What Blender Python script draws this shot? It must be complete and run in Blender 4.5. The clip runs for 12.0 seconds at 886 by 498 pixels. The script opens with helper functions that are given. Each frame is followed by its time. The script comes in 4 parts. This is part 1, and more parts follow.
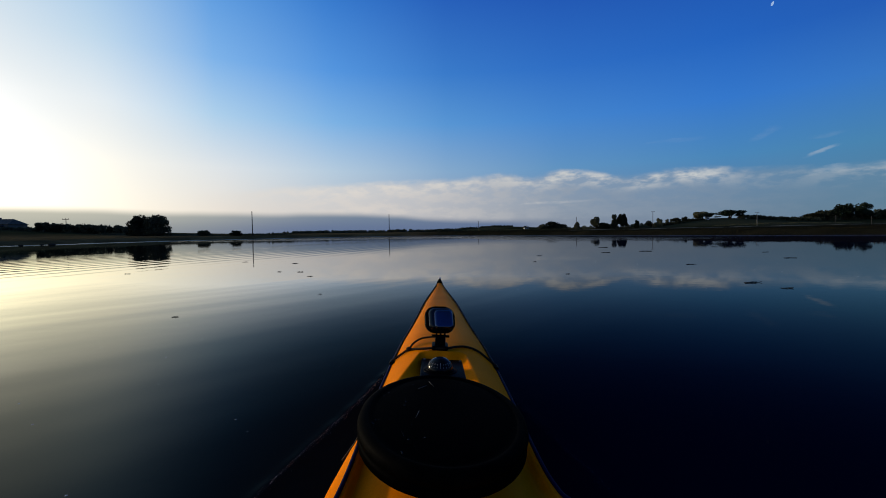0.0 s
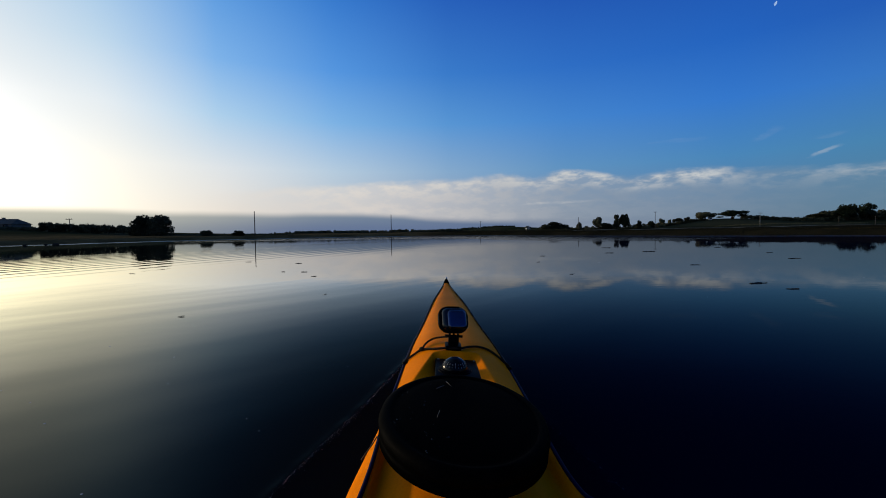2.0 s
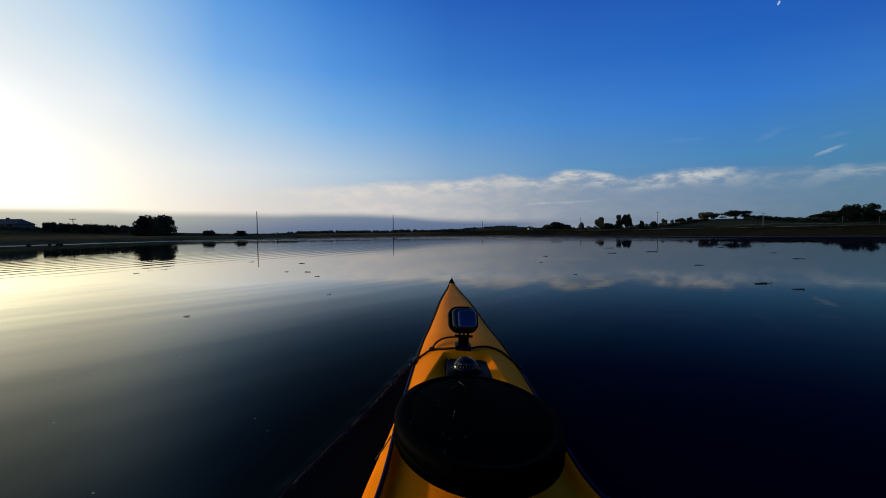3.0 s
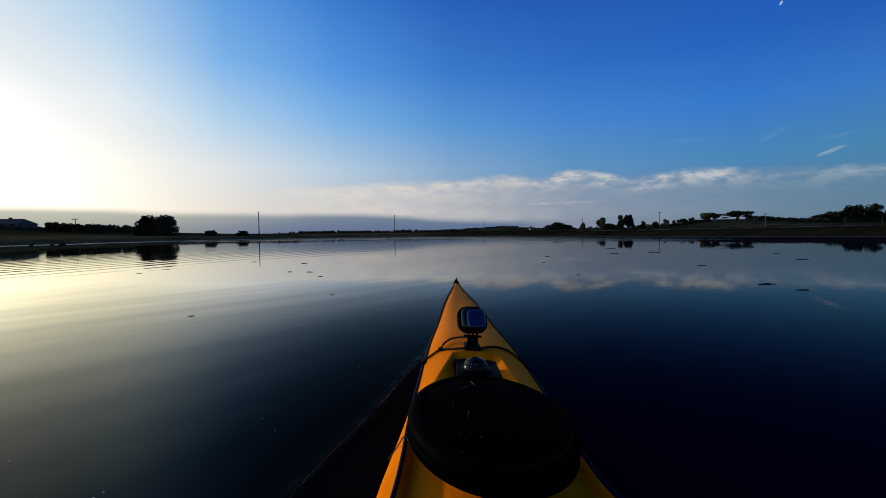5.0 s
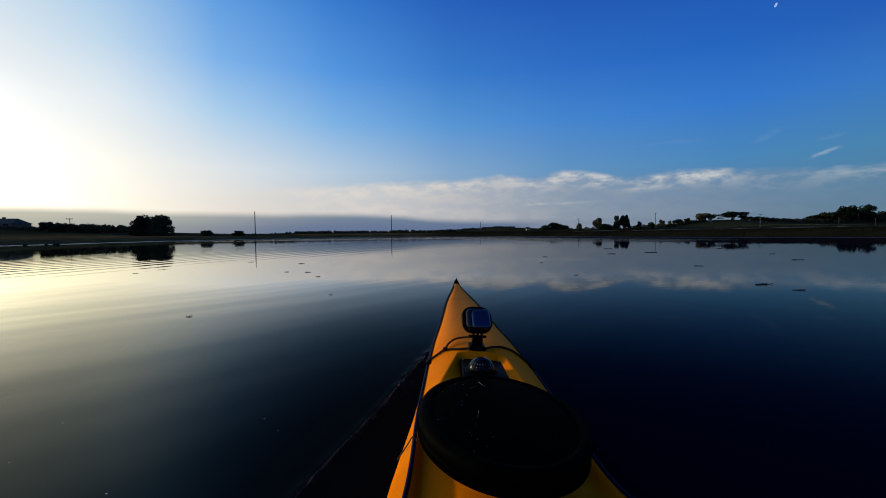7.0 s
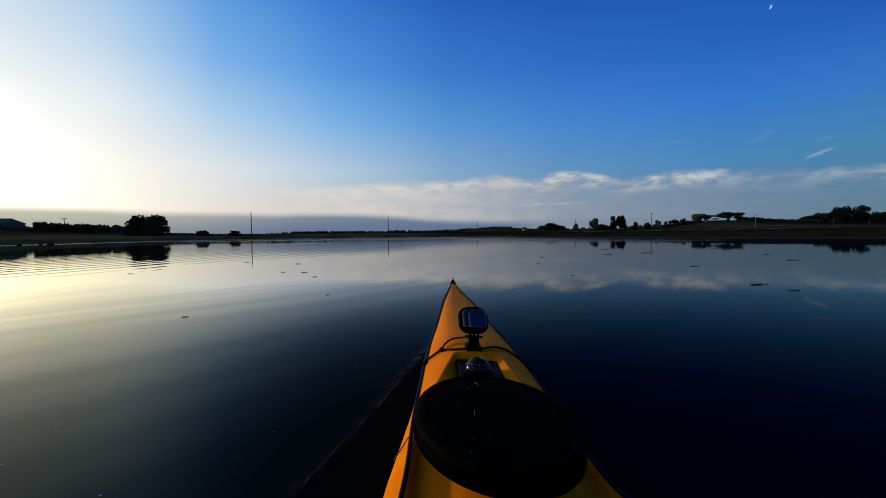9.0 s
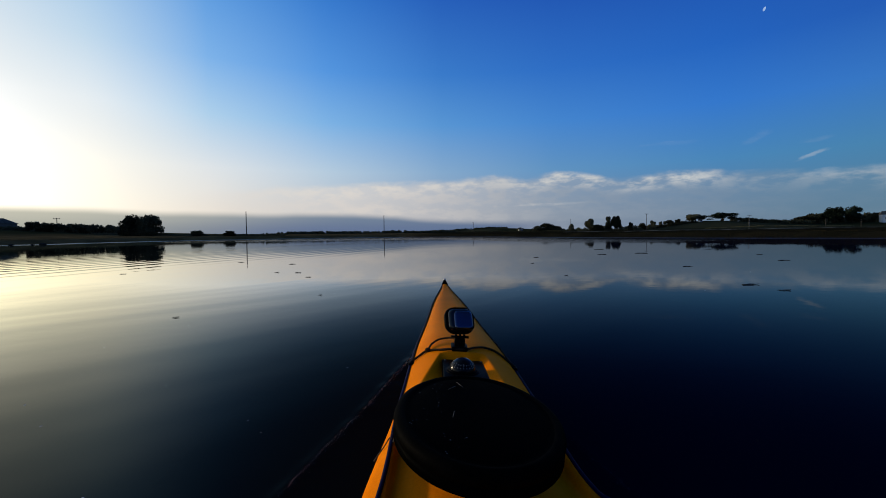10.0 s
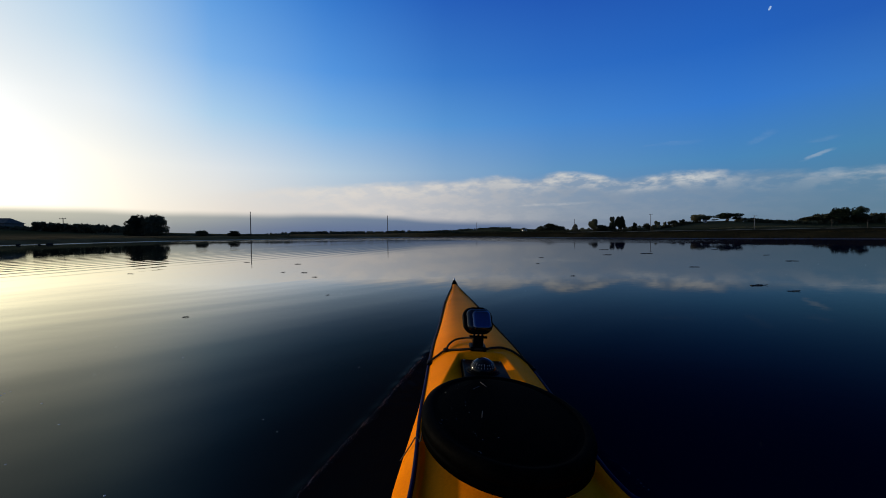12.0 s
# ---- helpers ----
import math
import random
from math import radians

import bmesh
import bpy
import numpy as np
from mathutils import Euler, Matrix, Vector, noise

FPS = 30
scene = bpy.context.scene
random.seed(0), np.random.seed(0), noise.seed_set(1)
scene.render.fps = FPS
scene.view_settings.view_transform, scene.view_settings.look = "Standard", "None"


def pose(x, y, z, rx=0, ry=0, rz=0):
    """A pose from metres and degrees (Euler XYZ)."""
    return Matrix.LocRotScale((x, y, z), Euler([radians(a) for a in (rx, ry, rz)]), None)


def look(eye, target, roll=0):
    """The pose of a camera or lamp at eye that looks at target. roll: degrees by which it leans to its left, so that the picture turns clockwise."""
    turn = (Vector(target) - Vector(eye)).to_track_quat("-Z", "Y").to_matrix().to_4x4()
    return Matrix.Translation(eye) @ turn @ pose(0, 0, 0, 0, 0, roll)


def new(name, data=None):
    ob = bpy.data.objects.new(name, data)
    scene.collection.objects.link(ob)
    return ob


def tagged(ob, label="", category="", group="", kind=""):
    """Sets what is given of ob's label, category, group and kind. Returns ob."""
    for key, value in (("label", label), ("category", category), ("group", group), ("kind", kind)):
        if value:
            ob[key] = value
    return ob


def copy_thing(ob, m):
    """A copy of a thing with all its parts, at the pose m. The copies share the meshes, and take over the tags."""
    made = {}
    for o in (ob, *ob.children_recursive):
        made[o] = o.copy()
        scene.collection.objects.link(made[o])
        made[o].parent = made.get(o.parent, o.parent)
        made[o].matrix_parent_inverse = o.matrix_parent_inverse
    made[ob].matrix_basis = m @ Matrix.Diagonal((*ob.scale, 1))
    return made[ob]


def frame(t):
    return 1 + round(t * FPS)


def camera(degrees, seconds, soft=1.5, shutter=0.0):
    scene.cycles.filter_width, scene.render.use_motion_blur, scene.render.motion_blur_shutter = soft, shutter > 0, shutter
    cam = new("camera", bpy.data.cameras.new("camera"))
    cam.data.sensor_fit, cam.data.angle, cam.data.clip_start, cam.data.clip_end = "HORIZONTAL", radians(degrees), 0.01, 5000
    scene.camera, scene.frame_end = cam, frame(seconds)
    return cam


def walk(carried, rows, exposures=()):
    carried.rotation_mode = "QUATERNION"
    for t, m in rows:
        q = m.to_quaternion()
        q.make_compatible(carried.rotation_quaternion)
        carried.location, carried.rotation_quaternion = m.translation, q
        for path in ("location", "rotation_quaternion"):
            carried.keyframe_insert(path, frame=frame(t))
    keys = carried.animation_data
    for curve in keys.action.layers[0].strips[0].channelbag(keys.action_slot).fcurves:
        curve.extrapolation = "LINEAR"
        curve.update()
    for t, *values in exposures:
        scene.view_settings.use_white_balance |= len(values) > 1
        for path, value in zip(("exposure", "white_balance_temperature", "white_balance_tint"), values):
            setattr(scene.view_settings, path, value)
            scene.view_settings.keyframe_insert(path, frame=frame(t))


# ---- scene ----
cam = camera(92.0, 12.0, soft=0.95)

# ---------------------------------------------------------------- camera path
# seconds, sideways metres, heading, tilt, lean
PATH = [
    (0, 0.074, -0.80, -2.26, 0.90), (0.5, 0.064, -1.04, -2.25, 0.89), (1, 0.074, -0.96, -2.24, 0.88),
    (1.5, 0.092, -1.15, -2.24, 0.86), (2, 0.043, -0.55, -2.23, 0.85), (2.5, 0.039, -0.51, -2.22, 0.84),
    (3, 0.021, -0.29, -2.21, 0.83), (5, -0.000, -0.11, -2.18, 0.78), (5.5, -0.007, -0.23, -2.17, 0.76),
    (6, -0.019, 0.09, -2.17, 0.75), (6.5, -0.055, -0.13, -2.16, 0.74), (7, -0.022, -0.55, -2.15, 0.72),
    (9, -0.021, -0.97, -2.12, 0.68), (9.5, -0.014, -0.94, -2.11, 0.66), (10, 0.006, -1.51, -2.10, 0.65),
    (10.5, -0.006, -1.35, -2.10, 0.64), (11, -0.020, -1.34, -2.09, 0.62), (11.5, -0.033, -0.93, -2.08, 0.61),
    (12, -0.035, -1.06, -2.07, 0.60),
]
walk(cam, [(t, pose(x, 0, 0.65, 90 + tilt, lean, head)) for t, x, head, tilt, lean in PATH])

# ---------------------------------------------------------------- node helpers


def lin(r, g, b):
    """Linear colour from 0..255 display values."""
    return tuple((c / 255 / 12.92) if c < 10.3 else ((c / 255 + 0.055) / 1.055) ** 2.4 for c in (r, g, b)) + (1.0,)


class Tree:
    """Short hand for building a node tree."""

    def __init__(self, tree):
        self.tree = tree
        tree.nodes.clear()

    def node(self, kind):
        return self.tree.nodes.new(kind)

    def put(self, socket, value):
        if isinstance(value, bpy.types.NodeSocket):
            self.tree.links.new(value, socket)
        else:
            socket.default_value = value

    def math(self, op, a, b=0.0, c=0.0, clamp=False):
        n = self.node("ShaderNodeMath")
        n.operation, n.use_clamp = op, clamp
        for s, v in zip(n.inputs, (a, b, c)):
            self.put(s, v)
        return n.outputs[0]

    def ramp01(self, x, lo, hi):
        n = self.node("ShaderNodeMapRange")
        n.interpolation_type, n.clamp = "SMOOTHSTEP", True
        self.put(n.inputs["Value"], x)
        self.put(n.inputs["From Min"], lo)
        self.put(n.inputs["From Max"], hi)
        return n.outputs["Result"]

    def mix(self, f, a, b):
        n = self.node("ShaderNodeMix")
        n.data_type = "RGBA"
        self.put(n.inputs["Factor"], f)
        self.put(n.inputs[6], a)
        self.put(n.inputs[7], b)
        return n.outputs[2]

    def colours(self, x, stops):
        n = self.node("ShaderNodeValToRGB")
        self.put(n.inputs[0], x)
        el = n.color_ramp.elements
        while len(el) < len(stops):
            el.new(0.5)
        for e, (p, c) in zip(el, sorted(stops)):
            e.position = p
        for e, (p, c) in zip(el, sorted(stops)):
            e.color = c
        return n.outputs[0]

    def xyz(self, x, y, z=0.0):
        n = self.node("ShaderNodeCombineXYZ")
        for s, v in zip(n.inputs, (x, y, z)):
            self.put(s, v)
        return n.outputs[0]

    def noise(self, vector, scale, detail=3.0, rough=0.5):
        n = self.node("ShaderNodeTexNoise")
        if vector is not None:
            self.put(n.inputs["Vector"], vector)
        n.inputs["Scale"].default_value = scale
        n.inputs["Detail"].default_value = detail
        n.inputs["Roughness"].default_value = rough
        return n.outputs[0]


# ---------------------------------------------------------------- sky and sun
SUN_AZ, SUN_EL = -64.0, 7.0          # degrees from straight ahead, right positive

world = bpy.data.worlds.new("morning_sky")
scene.world = world
world.use_nodes = True
W = Tree(world.node_tree)
way = W.node("ShaderNodeTexCoord").outputs["Generated"]
sep = W.node("ShaderNodeSeparateXYZ")
W.put(sep.inputs[0], way)
az = W.math("MULTIPLY", W.math("ARCTAN2", sep.outputs[0], sep.outputs[1]), 57.29578)
el = W.math("MULTIPLY", W.math("ARCSINE", sep.outputs[2]), 57.29578)
turn = W.math("ADD", W.math("DIVIDE", az, 360.0), 0.5)
BEARINGS = (-180, -110, -64, -45.8, -37.4, -26.6, -13.4, 1.4, 16.1, 34.3, 46, 100, 180)


def sky_row(*colours):
    dull = [0.97 if 0 < a < 30 else 1.0 for a in BEARINGS]
    return W.colours(turn, [(a / 360 + 0.5, lin(*(v * k for v in c))) for a, c, k in zip(BEARINGS, colours, dull)])


ROWS = (
    (1.0, sky_row((105, 120, 145), (190, 190, 185), (255, 250, 235), (250, 246, 234), (248, 240, 224), (238, 226, 212),
                  (196, 193, 195), (160, 165, 180), (128, 142, 162), (98, 124, 148), (86, 122, 145), (84, 112, 138), (105, 120, 145))),
    (8.0, sky_row((75, 115, 170), (205, 215, 220), (255, 255, 250), (255, 255, 247), (253, 250, 240), (226, 231, 235),
                  (184, 206, 226), (138, 176, 214), (98, 152, 202), (70, 134, 188), (68, 131, 178), (65, 110, 165), (75, 115, 170))),
    (14.0, sky_row((45, 95, 170), (180, 205, 225), (255, 255, 252), (250, 252, 250), (236, 243, 247), (176, 211, 240),
                   (126, 181, 233), (90, 156, 223), (68, 138, 217), (48, 120, 208), (50, 118, 200), (42, 98, 178), (45, 95, 170))),
    (20.0, sky_row((32, 80, 160), (150, 188, 222), (238, 244, 248), (222, 234, 243), (196, 221, 241), (126, 181, 238),
                   (84, 152, 228), (57, 128, 213), (44, 114, 207), (31, 100, 195), (30, 92, 185), (28, 80, 165), (32, 80, 160))),
    (28.5, sky_row((24, 66, 145), (110, 160, 215), (190, 218, 240), (180, 210, 236), (142, 190, 235), (80, 150, 225),
                   (48, 120, 208), (34, 97, 195), (28, 87, 187), (24, 80, 176), (24, 77, 170), (22, 68, 152), (24, 66, 145))),
    (60.0, sky_row((30, 70, 150), (70, 100, 150), (100, 130, 172), (96, 126, 170), (88, 120, 168), (74, 106, 156),
                   (60, 90, 140), (46, 74, 122), (40, 66, 112), (34, 60, 104), (32, 56, 98), (34, 58, 98), (30, 70, 150))),
)
sky = ROWS[0][1]
for (lo, _), (hi, row) in zip(ROWS, ROWS[1:]):
    n = W.node("ShaderNodeMapRange")
    n.clamp = True
    W.put(n.inputs["Value"], el)
    n.inputs["From Min"].default_value, n.inputs["From Max"].default_value = lo, hi
    sky = W.mix(n.outputs["Result"], sky, row)

nishita = W.node("ShaderNodeTexSky")
nishita.sky_type, nishita.sun_disc = "NISHITA", False
nishita.sun_elevation, nishita.sun_rotation = radians(SUN_EL), radians(SUN_AZ)
nishita.air_density, nishita.dust_density, nishita.ozone_density = 1.0, 1.0, 2.0
dim = W.node("ShaderNodeVectorMath")
dim.operation = "SCALE"
W.put(dim.inputs[0], nishita.outputs[0])
dim.inputs["Scale"].default_value = 0.10
sky = W.mix(0.08, sky, dim.outputs[0])

# the sky round the low sun is far brighter than white
reach = W.math("ADD", 11.0, W.math("MULTIPLY", W.math("SUBTRACT", 1.0, W.ramp01(az, -52, -28)), 8.0))
glow_f = W.math("MULTIPLY", W.math("POWER", W.math("SUBTRACT", 1.0, W.ramp01(az, -68, -8)), 3.0), W.math("SUBTRACT", 1.0, W.ramp01(el, 1.0, reach)))
glow_f = W.math("MULTIPLY", glow_f, W.ramp01(az, -120, -80))
lift = W.node("ShaderNodeVectorMath")
lift.operation = "MULTIPLY"
W.put(lift.inputs[0], sky)
blue = W.math("ADD", 1.45, W.math("MULTIPLY", W.ramp01(el, 6.0, 14.0), 0.5))
W.put(lift.inputs[1], W.xyz(*(W.math("ADD", 1.0, W.math("MULTIPLY", glow_f, k)) for k in (1.9, 1.72, blue))))
sky = lift.outputs[0]

# thin stratocumulus with a bright ragged upper edge, and a few wisps
puff = W.noise(W.xyz(W.math("MULTIPLY", az, 0.22), W.math("MULTIPLY", el, 0.55)), 1.0, 7.0, 0.62)
curl = W.noise(W.xyz(W.math("MULTIPLY", az, 0.36), W.math("MULTIPLY", el, 0.95), 3.0), 1.1, 6.0, 0.56)
CLOUD = W.mix(W.ramp01(az, -16, 36), lin(230, 223, 212), lin(216, 216, 212))
VEIL = W.mix(W.ramp01(az, -16, 26), lin(224, 215, 206), lin(136, 150, 167))
VEIL = W.mix(W.ramp01(az, 24, 46), VEIL, lin(112, 136, 157))


def by_bearing(*stops):
    """A value that changes with bearing: (degrees, 0..1)."""
    return W.colours(turn, [(a / 360 + 0.5, (v, v, v, 1)) for a, v in stops])


top = W.math("MULTIPLY", by_bearing((-30, 0.52), (-18, 0.62), (-10, 0.68), (-2, 0.70), (5, 0.74), (9.4, 0.78), (13, 0.71), (16.5, 0.80), (20, 0.76), (23, 0.68), (26, 0.69), (29, 0.73), (34, 0.71), (37, 0.65), (46, 0.60), (70, 0.5)), 10.0)
depth = W.math("SUBTRACT", W.math("ADD", top, W.math("MULTIPLY", W.math("SUBTRACT", puff, 0.5), 1.5)), el)
edge_f = W.ramp01(depth, 0.0, 1.0)
torn = W.ramp01(curl, 0.37, 0.64)
dense = by_bearing((-26, 0.0), (-14, 0.4), (0, 0.55), (9, 0.5), (13, 0.55), (15.5, 1.0), (21, 0.85), (23.5, 0.35), (26, 0.9), (32.5, 0.95), (35, 0.3), (40, 0.15), (46, 0.25), (60, 0.15), (90, 0.0))
veil = W.math("MULTIPLY", W.ramp01(depth, -0.1, 1.0), by_bearing((-30, 0.0), (-19, 0.5), (-10, 0.8), (10, 0.85), (30, 0.7), (46, 0.45), (100, 0.2)))
sky = W.mix(W.math("MULTIPLY", veil, W.math("ADD", 0.7, W.math("MULTIPLY", torn, 0.3))), sky, VEIL)
fluff = W.math("MULTIPLY", W.math("MULTIPLY", edge_f, W.math("SUBTRACT", 1.0, W.ramp01(depth, 0.4, 2.8))), W.math("ADD", 0.06, W.math("MULTIPLY", torn, 0.9)))
sky = W.mix(W.math("MULTIPLY", fluff, dense, clamp=True), sky, CLOUD)


def wisp(a0, e0, ra, re, lean, soft):
    """A faint torn wisp round one direction."""
    da = W.math("ADD", W.math("SUBTRACT", az, a0), W.math("MULTIPLY", W.math("SUBTRACT", curl, 0.5), ra * 1.7))
    de = W.math("SUBTRACT", W.math("SUBTRACT", el, e0), W.math("MULTIPLY", da, lean))
    de = W.math("ADD", de, W.math("MULTIPLY", W.math("SUBTRACT", puff, 0.5), re * 3.4))
    r = W.math("ADD", W.math("POWER", W.math("ABSOLUTE", W.math("DIVIDE", da, ra)), 2.0),
               W.math("POWER", W.math("ABSOLUTE", W.math("DIVIDE", de, re)), 2.0))
    return W.math("MULTIPLY", W.math("MULTIPLY", W.math("POWER", W.math("SUBTRACT", 1.0, W.ramp01(r, 0.0, 1.6)), 2.0), soft), W.math("ADD", 0.3, W.math("MULTIPLY", torn, 0.7)))


for a0, e0, ra, re, lean, soft in ((42.4, 7.5, 1.3, 0.24, 0.36, 0.24), (37.5, 9.8, 1.4, 0.4, 0.4, 0.08), (29.2, 10.1, 2.6, 0.26, 0.0, 0.07),
                                   (15.0, 3.6, 6.0, 0.2, 0.02, 0.22), (42.5, 9.0, 1.5, 0.3, 0.1, 0.06), (45.6, 5.6, 4.5, 0.6, 0.05, 0.2)):
    sky = W.mix(wisp(a0, e0, ra, re, lean, soft), sky, CLOUD)

# low fog bank on the horizon
edge = W.math("SUBTRACT", W.math("ADD", 2.75, W.math("MULTIPLY", W.math("SUBTRACT", W.noise(W.xyz(W.math("MULTIPLY", az, 0.2), 2.0), 0.6, 2.0), 0.5), 0.5)),
              W.math("SUBTRACT", W.math("MULTIPLY", W.ramp01(az, -12, 6), 1.1), W.math("MULTIPLY", W.math("SUBTRACT", 1.0, W.ramp01(az, -50, -25)), 0.5)))
bank = W.math("SUBTRACT", 1.0, W.ramp01(el, W.math("SUBTRACT", edge, 0.75), W.math("ADD", edge, 0.28)))
bank = W.math("MULTIPLY", bank, W.math("SUBTRACT", 1.0, W.math("MULTIPLY", W.ramp01(az, 8, 18), 0.75)))
BANK = W.mix(W.ramp01(el, 0.2, 2.8), W.mix(W.ramp01(az, -45, -14), lin(150, 155, 149), lin(88, 108, 144)),
             W.mix(W.ramp01(az, -45, -8), lin(188, 187, 172), lin(110, 129, 150)))
sky = W.mix(W.math("MULTIPLY", bank, 0.95), sky, BANK)

bg = W.node("ShaderNodeBackground")
W.put(bg.inputs["Color"], sky)
bg.inputs["Strength"].default_value = 1.0
W.put(W.node("ShaderNodeOutputWorld").inputs["Surface"], bg.outputs[0])

sun = new("sun", bpy.data.lights.new("sun", "SUN"))
sun.data.energy, sun.data.angle, sun.data.color = 2.25, radians(2.0), (1.0, 0.82, 0.56)
sx, sy = math.sin(radians(SUN_AZ)), math.cos(radians(SUN_AZ))
sun.matrix_world = look((sx * 50, sy * 50, 50 * math.tan(radians(SUN_EL))), (0, 0, 0))

# ---------------------------------------------------------------- materials


def material(name, base, rough=0.6, metal=0.0, vary=0.25, scale=8.0, fine=60.0, bump=0.0, ior=1.45, per_object=0.0, spec=0.5, tint=None):
    """A surface with colour variation at two scales and a little relief."""
    m = bpy.data.materials.new(name)
    m.use_nodes = True
    t = Tree(m.node_tree)
    pos = t.node("ShaderNodeTexCoord").outputs["Object"]
    big, small = t.noise(pos, scale, 3.0), t.noise(pos, fine, 4.0, 0.6)
    f = t.math("ADD", t.math("MULTIPLY", big, 0.6), t.math("MULTIPLY", small, 0.4))
    if per_object:
        f = t.math("ADD", f, t.math("MULTIPLY", t.math("SUBTRACT", t.node("ShaderNodeObjectInfo").outputs["Random"], 0.5), per_object))
    other = tint or base
    a = tuple(c * (1 - vary) for c in base) + (1,)
    b = tuple(min(1.0, c * (1 + vary)) for c in other) + (1,)
    p = t.node("ShaderNodeBsdfPrincipled")
    t.put(p.inputs["Base Color"], t.mix(t.ramp01(f, 0.28, 0.72), a, b))
    t.put(p.inputs["Roughness"], t.math("ADD", rough, t.math("MULTIPLY", t.math("SUBTRACT", small, 0.5), rough * 0.4), clamp=True))
    p.inputs["Metallic"].default_value = metal
    p.inputs["IOR"].default_value = ior
    p.inputs["Specular IOR Level"].default_value = spec
    if bump:
        b_ = t.node("ShaderNodeBump")
        b_.inputs["Strength"].default_value = 1.0
        b_.inputs["Distance"].default_value = bump
        t.put(b_.inputs["Height"], f)
        t.put(p.inputs["Normal"], b_.outputs[0])
    t.put(t.node("ShaderNodeOutputMaterial").inputs["Surface"], p.outputs[0])
    return m


GEL = material("yellow_gelcoat", (0.84, 0.198, 0.001), 0.36, vary=0.10, scale=5, fine=220, bump=0.0005, tint=(0.88, 0.222, 0.002), ior=1.12, spec=0.03)
SEAM = material("navy_seam_tape", (0.004, 0.005, 0.032), 0.45, vary=0.3, scale=30, fine=300, bump=0.0004, ior=1.2, spec=0.08)
RUBBER = material("black_rubber", (0.0007, 0.0007, 0.0007), 0.55, vary=0.4, scale=20, fine=400, bump=0.0006, ior=1.12, spec=0.02)
# greyer copy of the hatch rubber, with the lip's sun sheen painted in
LIP = material("sheen_rubber_lip", (0.0013, 0.0012, 0.0011), 0.6, vary=0.7, scale=18, fine=160, bump=0.0008, ior=1.15, spec=0.03)
PLASTIC = material("black_plastic", (0.002, 0.002, 0.0025), 0.35, vary=0.3, scale=40, fine=500, bump=0.0002, ior=1.2, spec=0.04)
GLOSS = material("dark_clear_plastic", (0.004, 0.005, 0.007), 0.10, vary=0.2, scale=30, fine=200, ior=1.38)
DOME = material("smoked_compass_dome", (0.002, 0.002, 0.003), 0.16, vary=0.3, scale=30, fine=200, ior=1.22)
# blue of the mirrored sky is tinted into the base colour
SCREEN = material("blue_tinted_mirror", (0.050, 0.064, 0.115), 0.15, metal=0.95, vary=0.12, scale=25, fine=200)
ROPE = material("dark_deck_cord", (0.020, 0.013, 0.008), 0.85, vary=0.7, scale=160, fine=600, bump=0.0025, spec=0.08)
FRAYED = material("brown_frayed_cord", (0.055, 0.034, 0.014), 0.85, vary=0.5, scale=150, fine=600, bump=0.001)
STEEL = material("dull_steel", (0.16, 0.16, 0.16), 0.35, metal=1.0, vary=0.1)
PALE = material("pale_marking", (0.5, 0.5, 0.5), 0.5, vary=0.1)
SCUFF = material("grey_scuff", (0.10, 0.10, 0.10), 0.6, vary=0.2)
MARK = material("dim_card_marking", (0.16, 0.16, 0.16), 0.4, vary=0.3)
BARK = material("bark", (0.06, 0.045, 0.03), 0.9, vary=0.4, scale=3, fine=25, bump=0.02, spec=0.0)
LEAF = material("leaves", (0.056, 0.058, 0.032), 0.7, vary=0.5, scale=0.6, fine=6, per_object=0.5, tint=(0.074, 0.070, 0.038), spec=0.0)
NEEDLE = material("pine_needles", (0.018, 0.026, 0.016), 0.75, vary=0.4, scale=0.8, fine=8, per_object=0.4, spec=0.0)
POST = material("weathered_post", (0.09, 0.08, 0.07), 0.85, vary=0.35, scale=3, fine=30, spec=0.0)
PALEPOST = material("pale_grey_pole", (0.22, 0.22, 0.21), 0.7, vary=0.2, scale=3, fine=30)
SLATE = material("slate_roof", (0.11, 0.10, 0.082), 0.7, vary=0.3, scale=1.5, fine=12, bump=0.01, spec=0.0)
RENDERED = material("pebbledash_wall", (0.17, 0.15, 0.12), 0.9, vary=0.2, scale=0.8, fine=15, bump=0.01, spec=0.0)
WHITE = material("white_painted_wall", (0.75, 0.75, 0.72), 0.8, vary=0.12, scale=0.8, fine=12)
PANE = material("dark_window_glass", (0.02, 0.022, 0.025), 0.08, vary=0.2)
WEED = material("wet_seaweed", (0.018, 0.016, 0.008), 0.45, vary=0.5, scale=30, fine=200, bump=0.002)
FOAM = material("water_foam", (0.40, 0.41, 0.41), 0.6, vary=0.15, scale=60, fine=300)
STONE = material("shore_rock", (0.03, 0.027, 0.022), 0.8, vary=0.4, scale=3, fine=20, bump=0.03, spec=0.0)


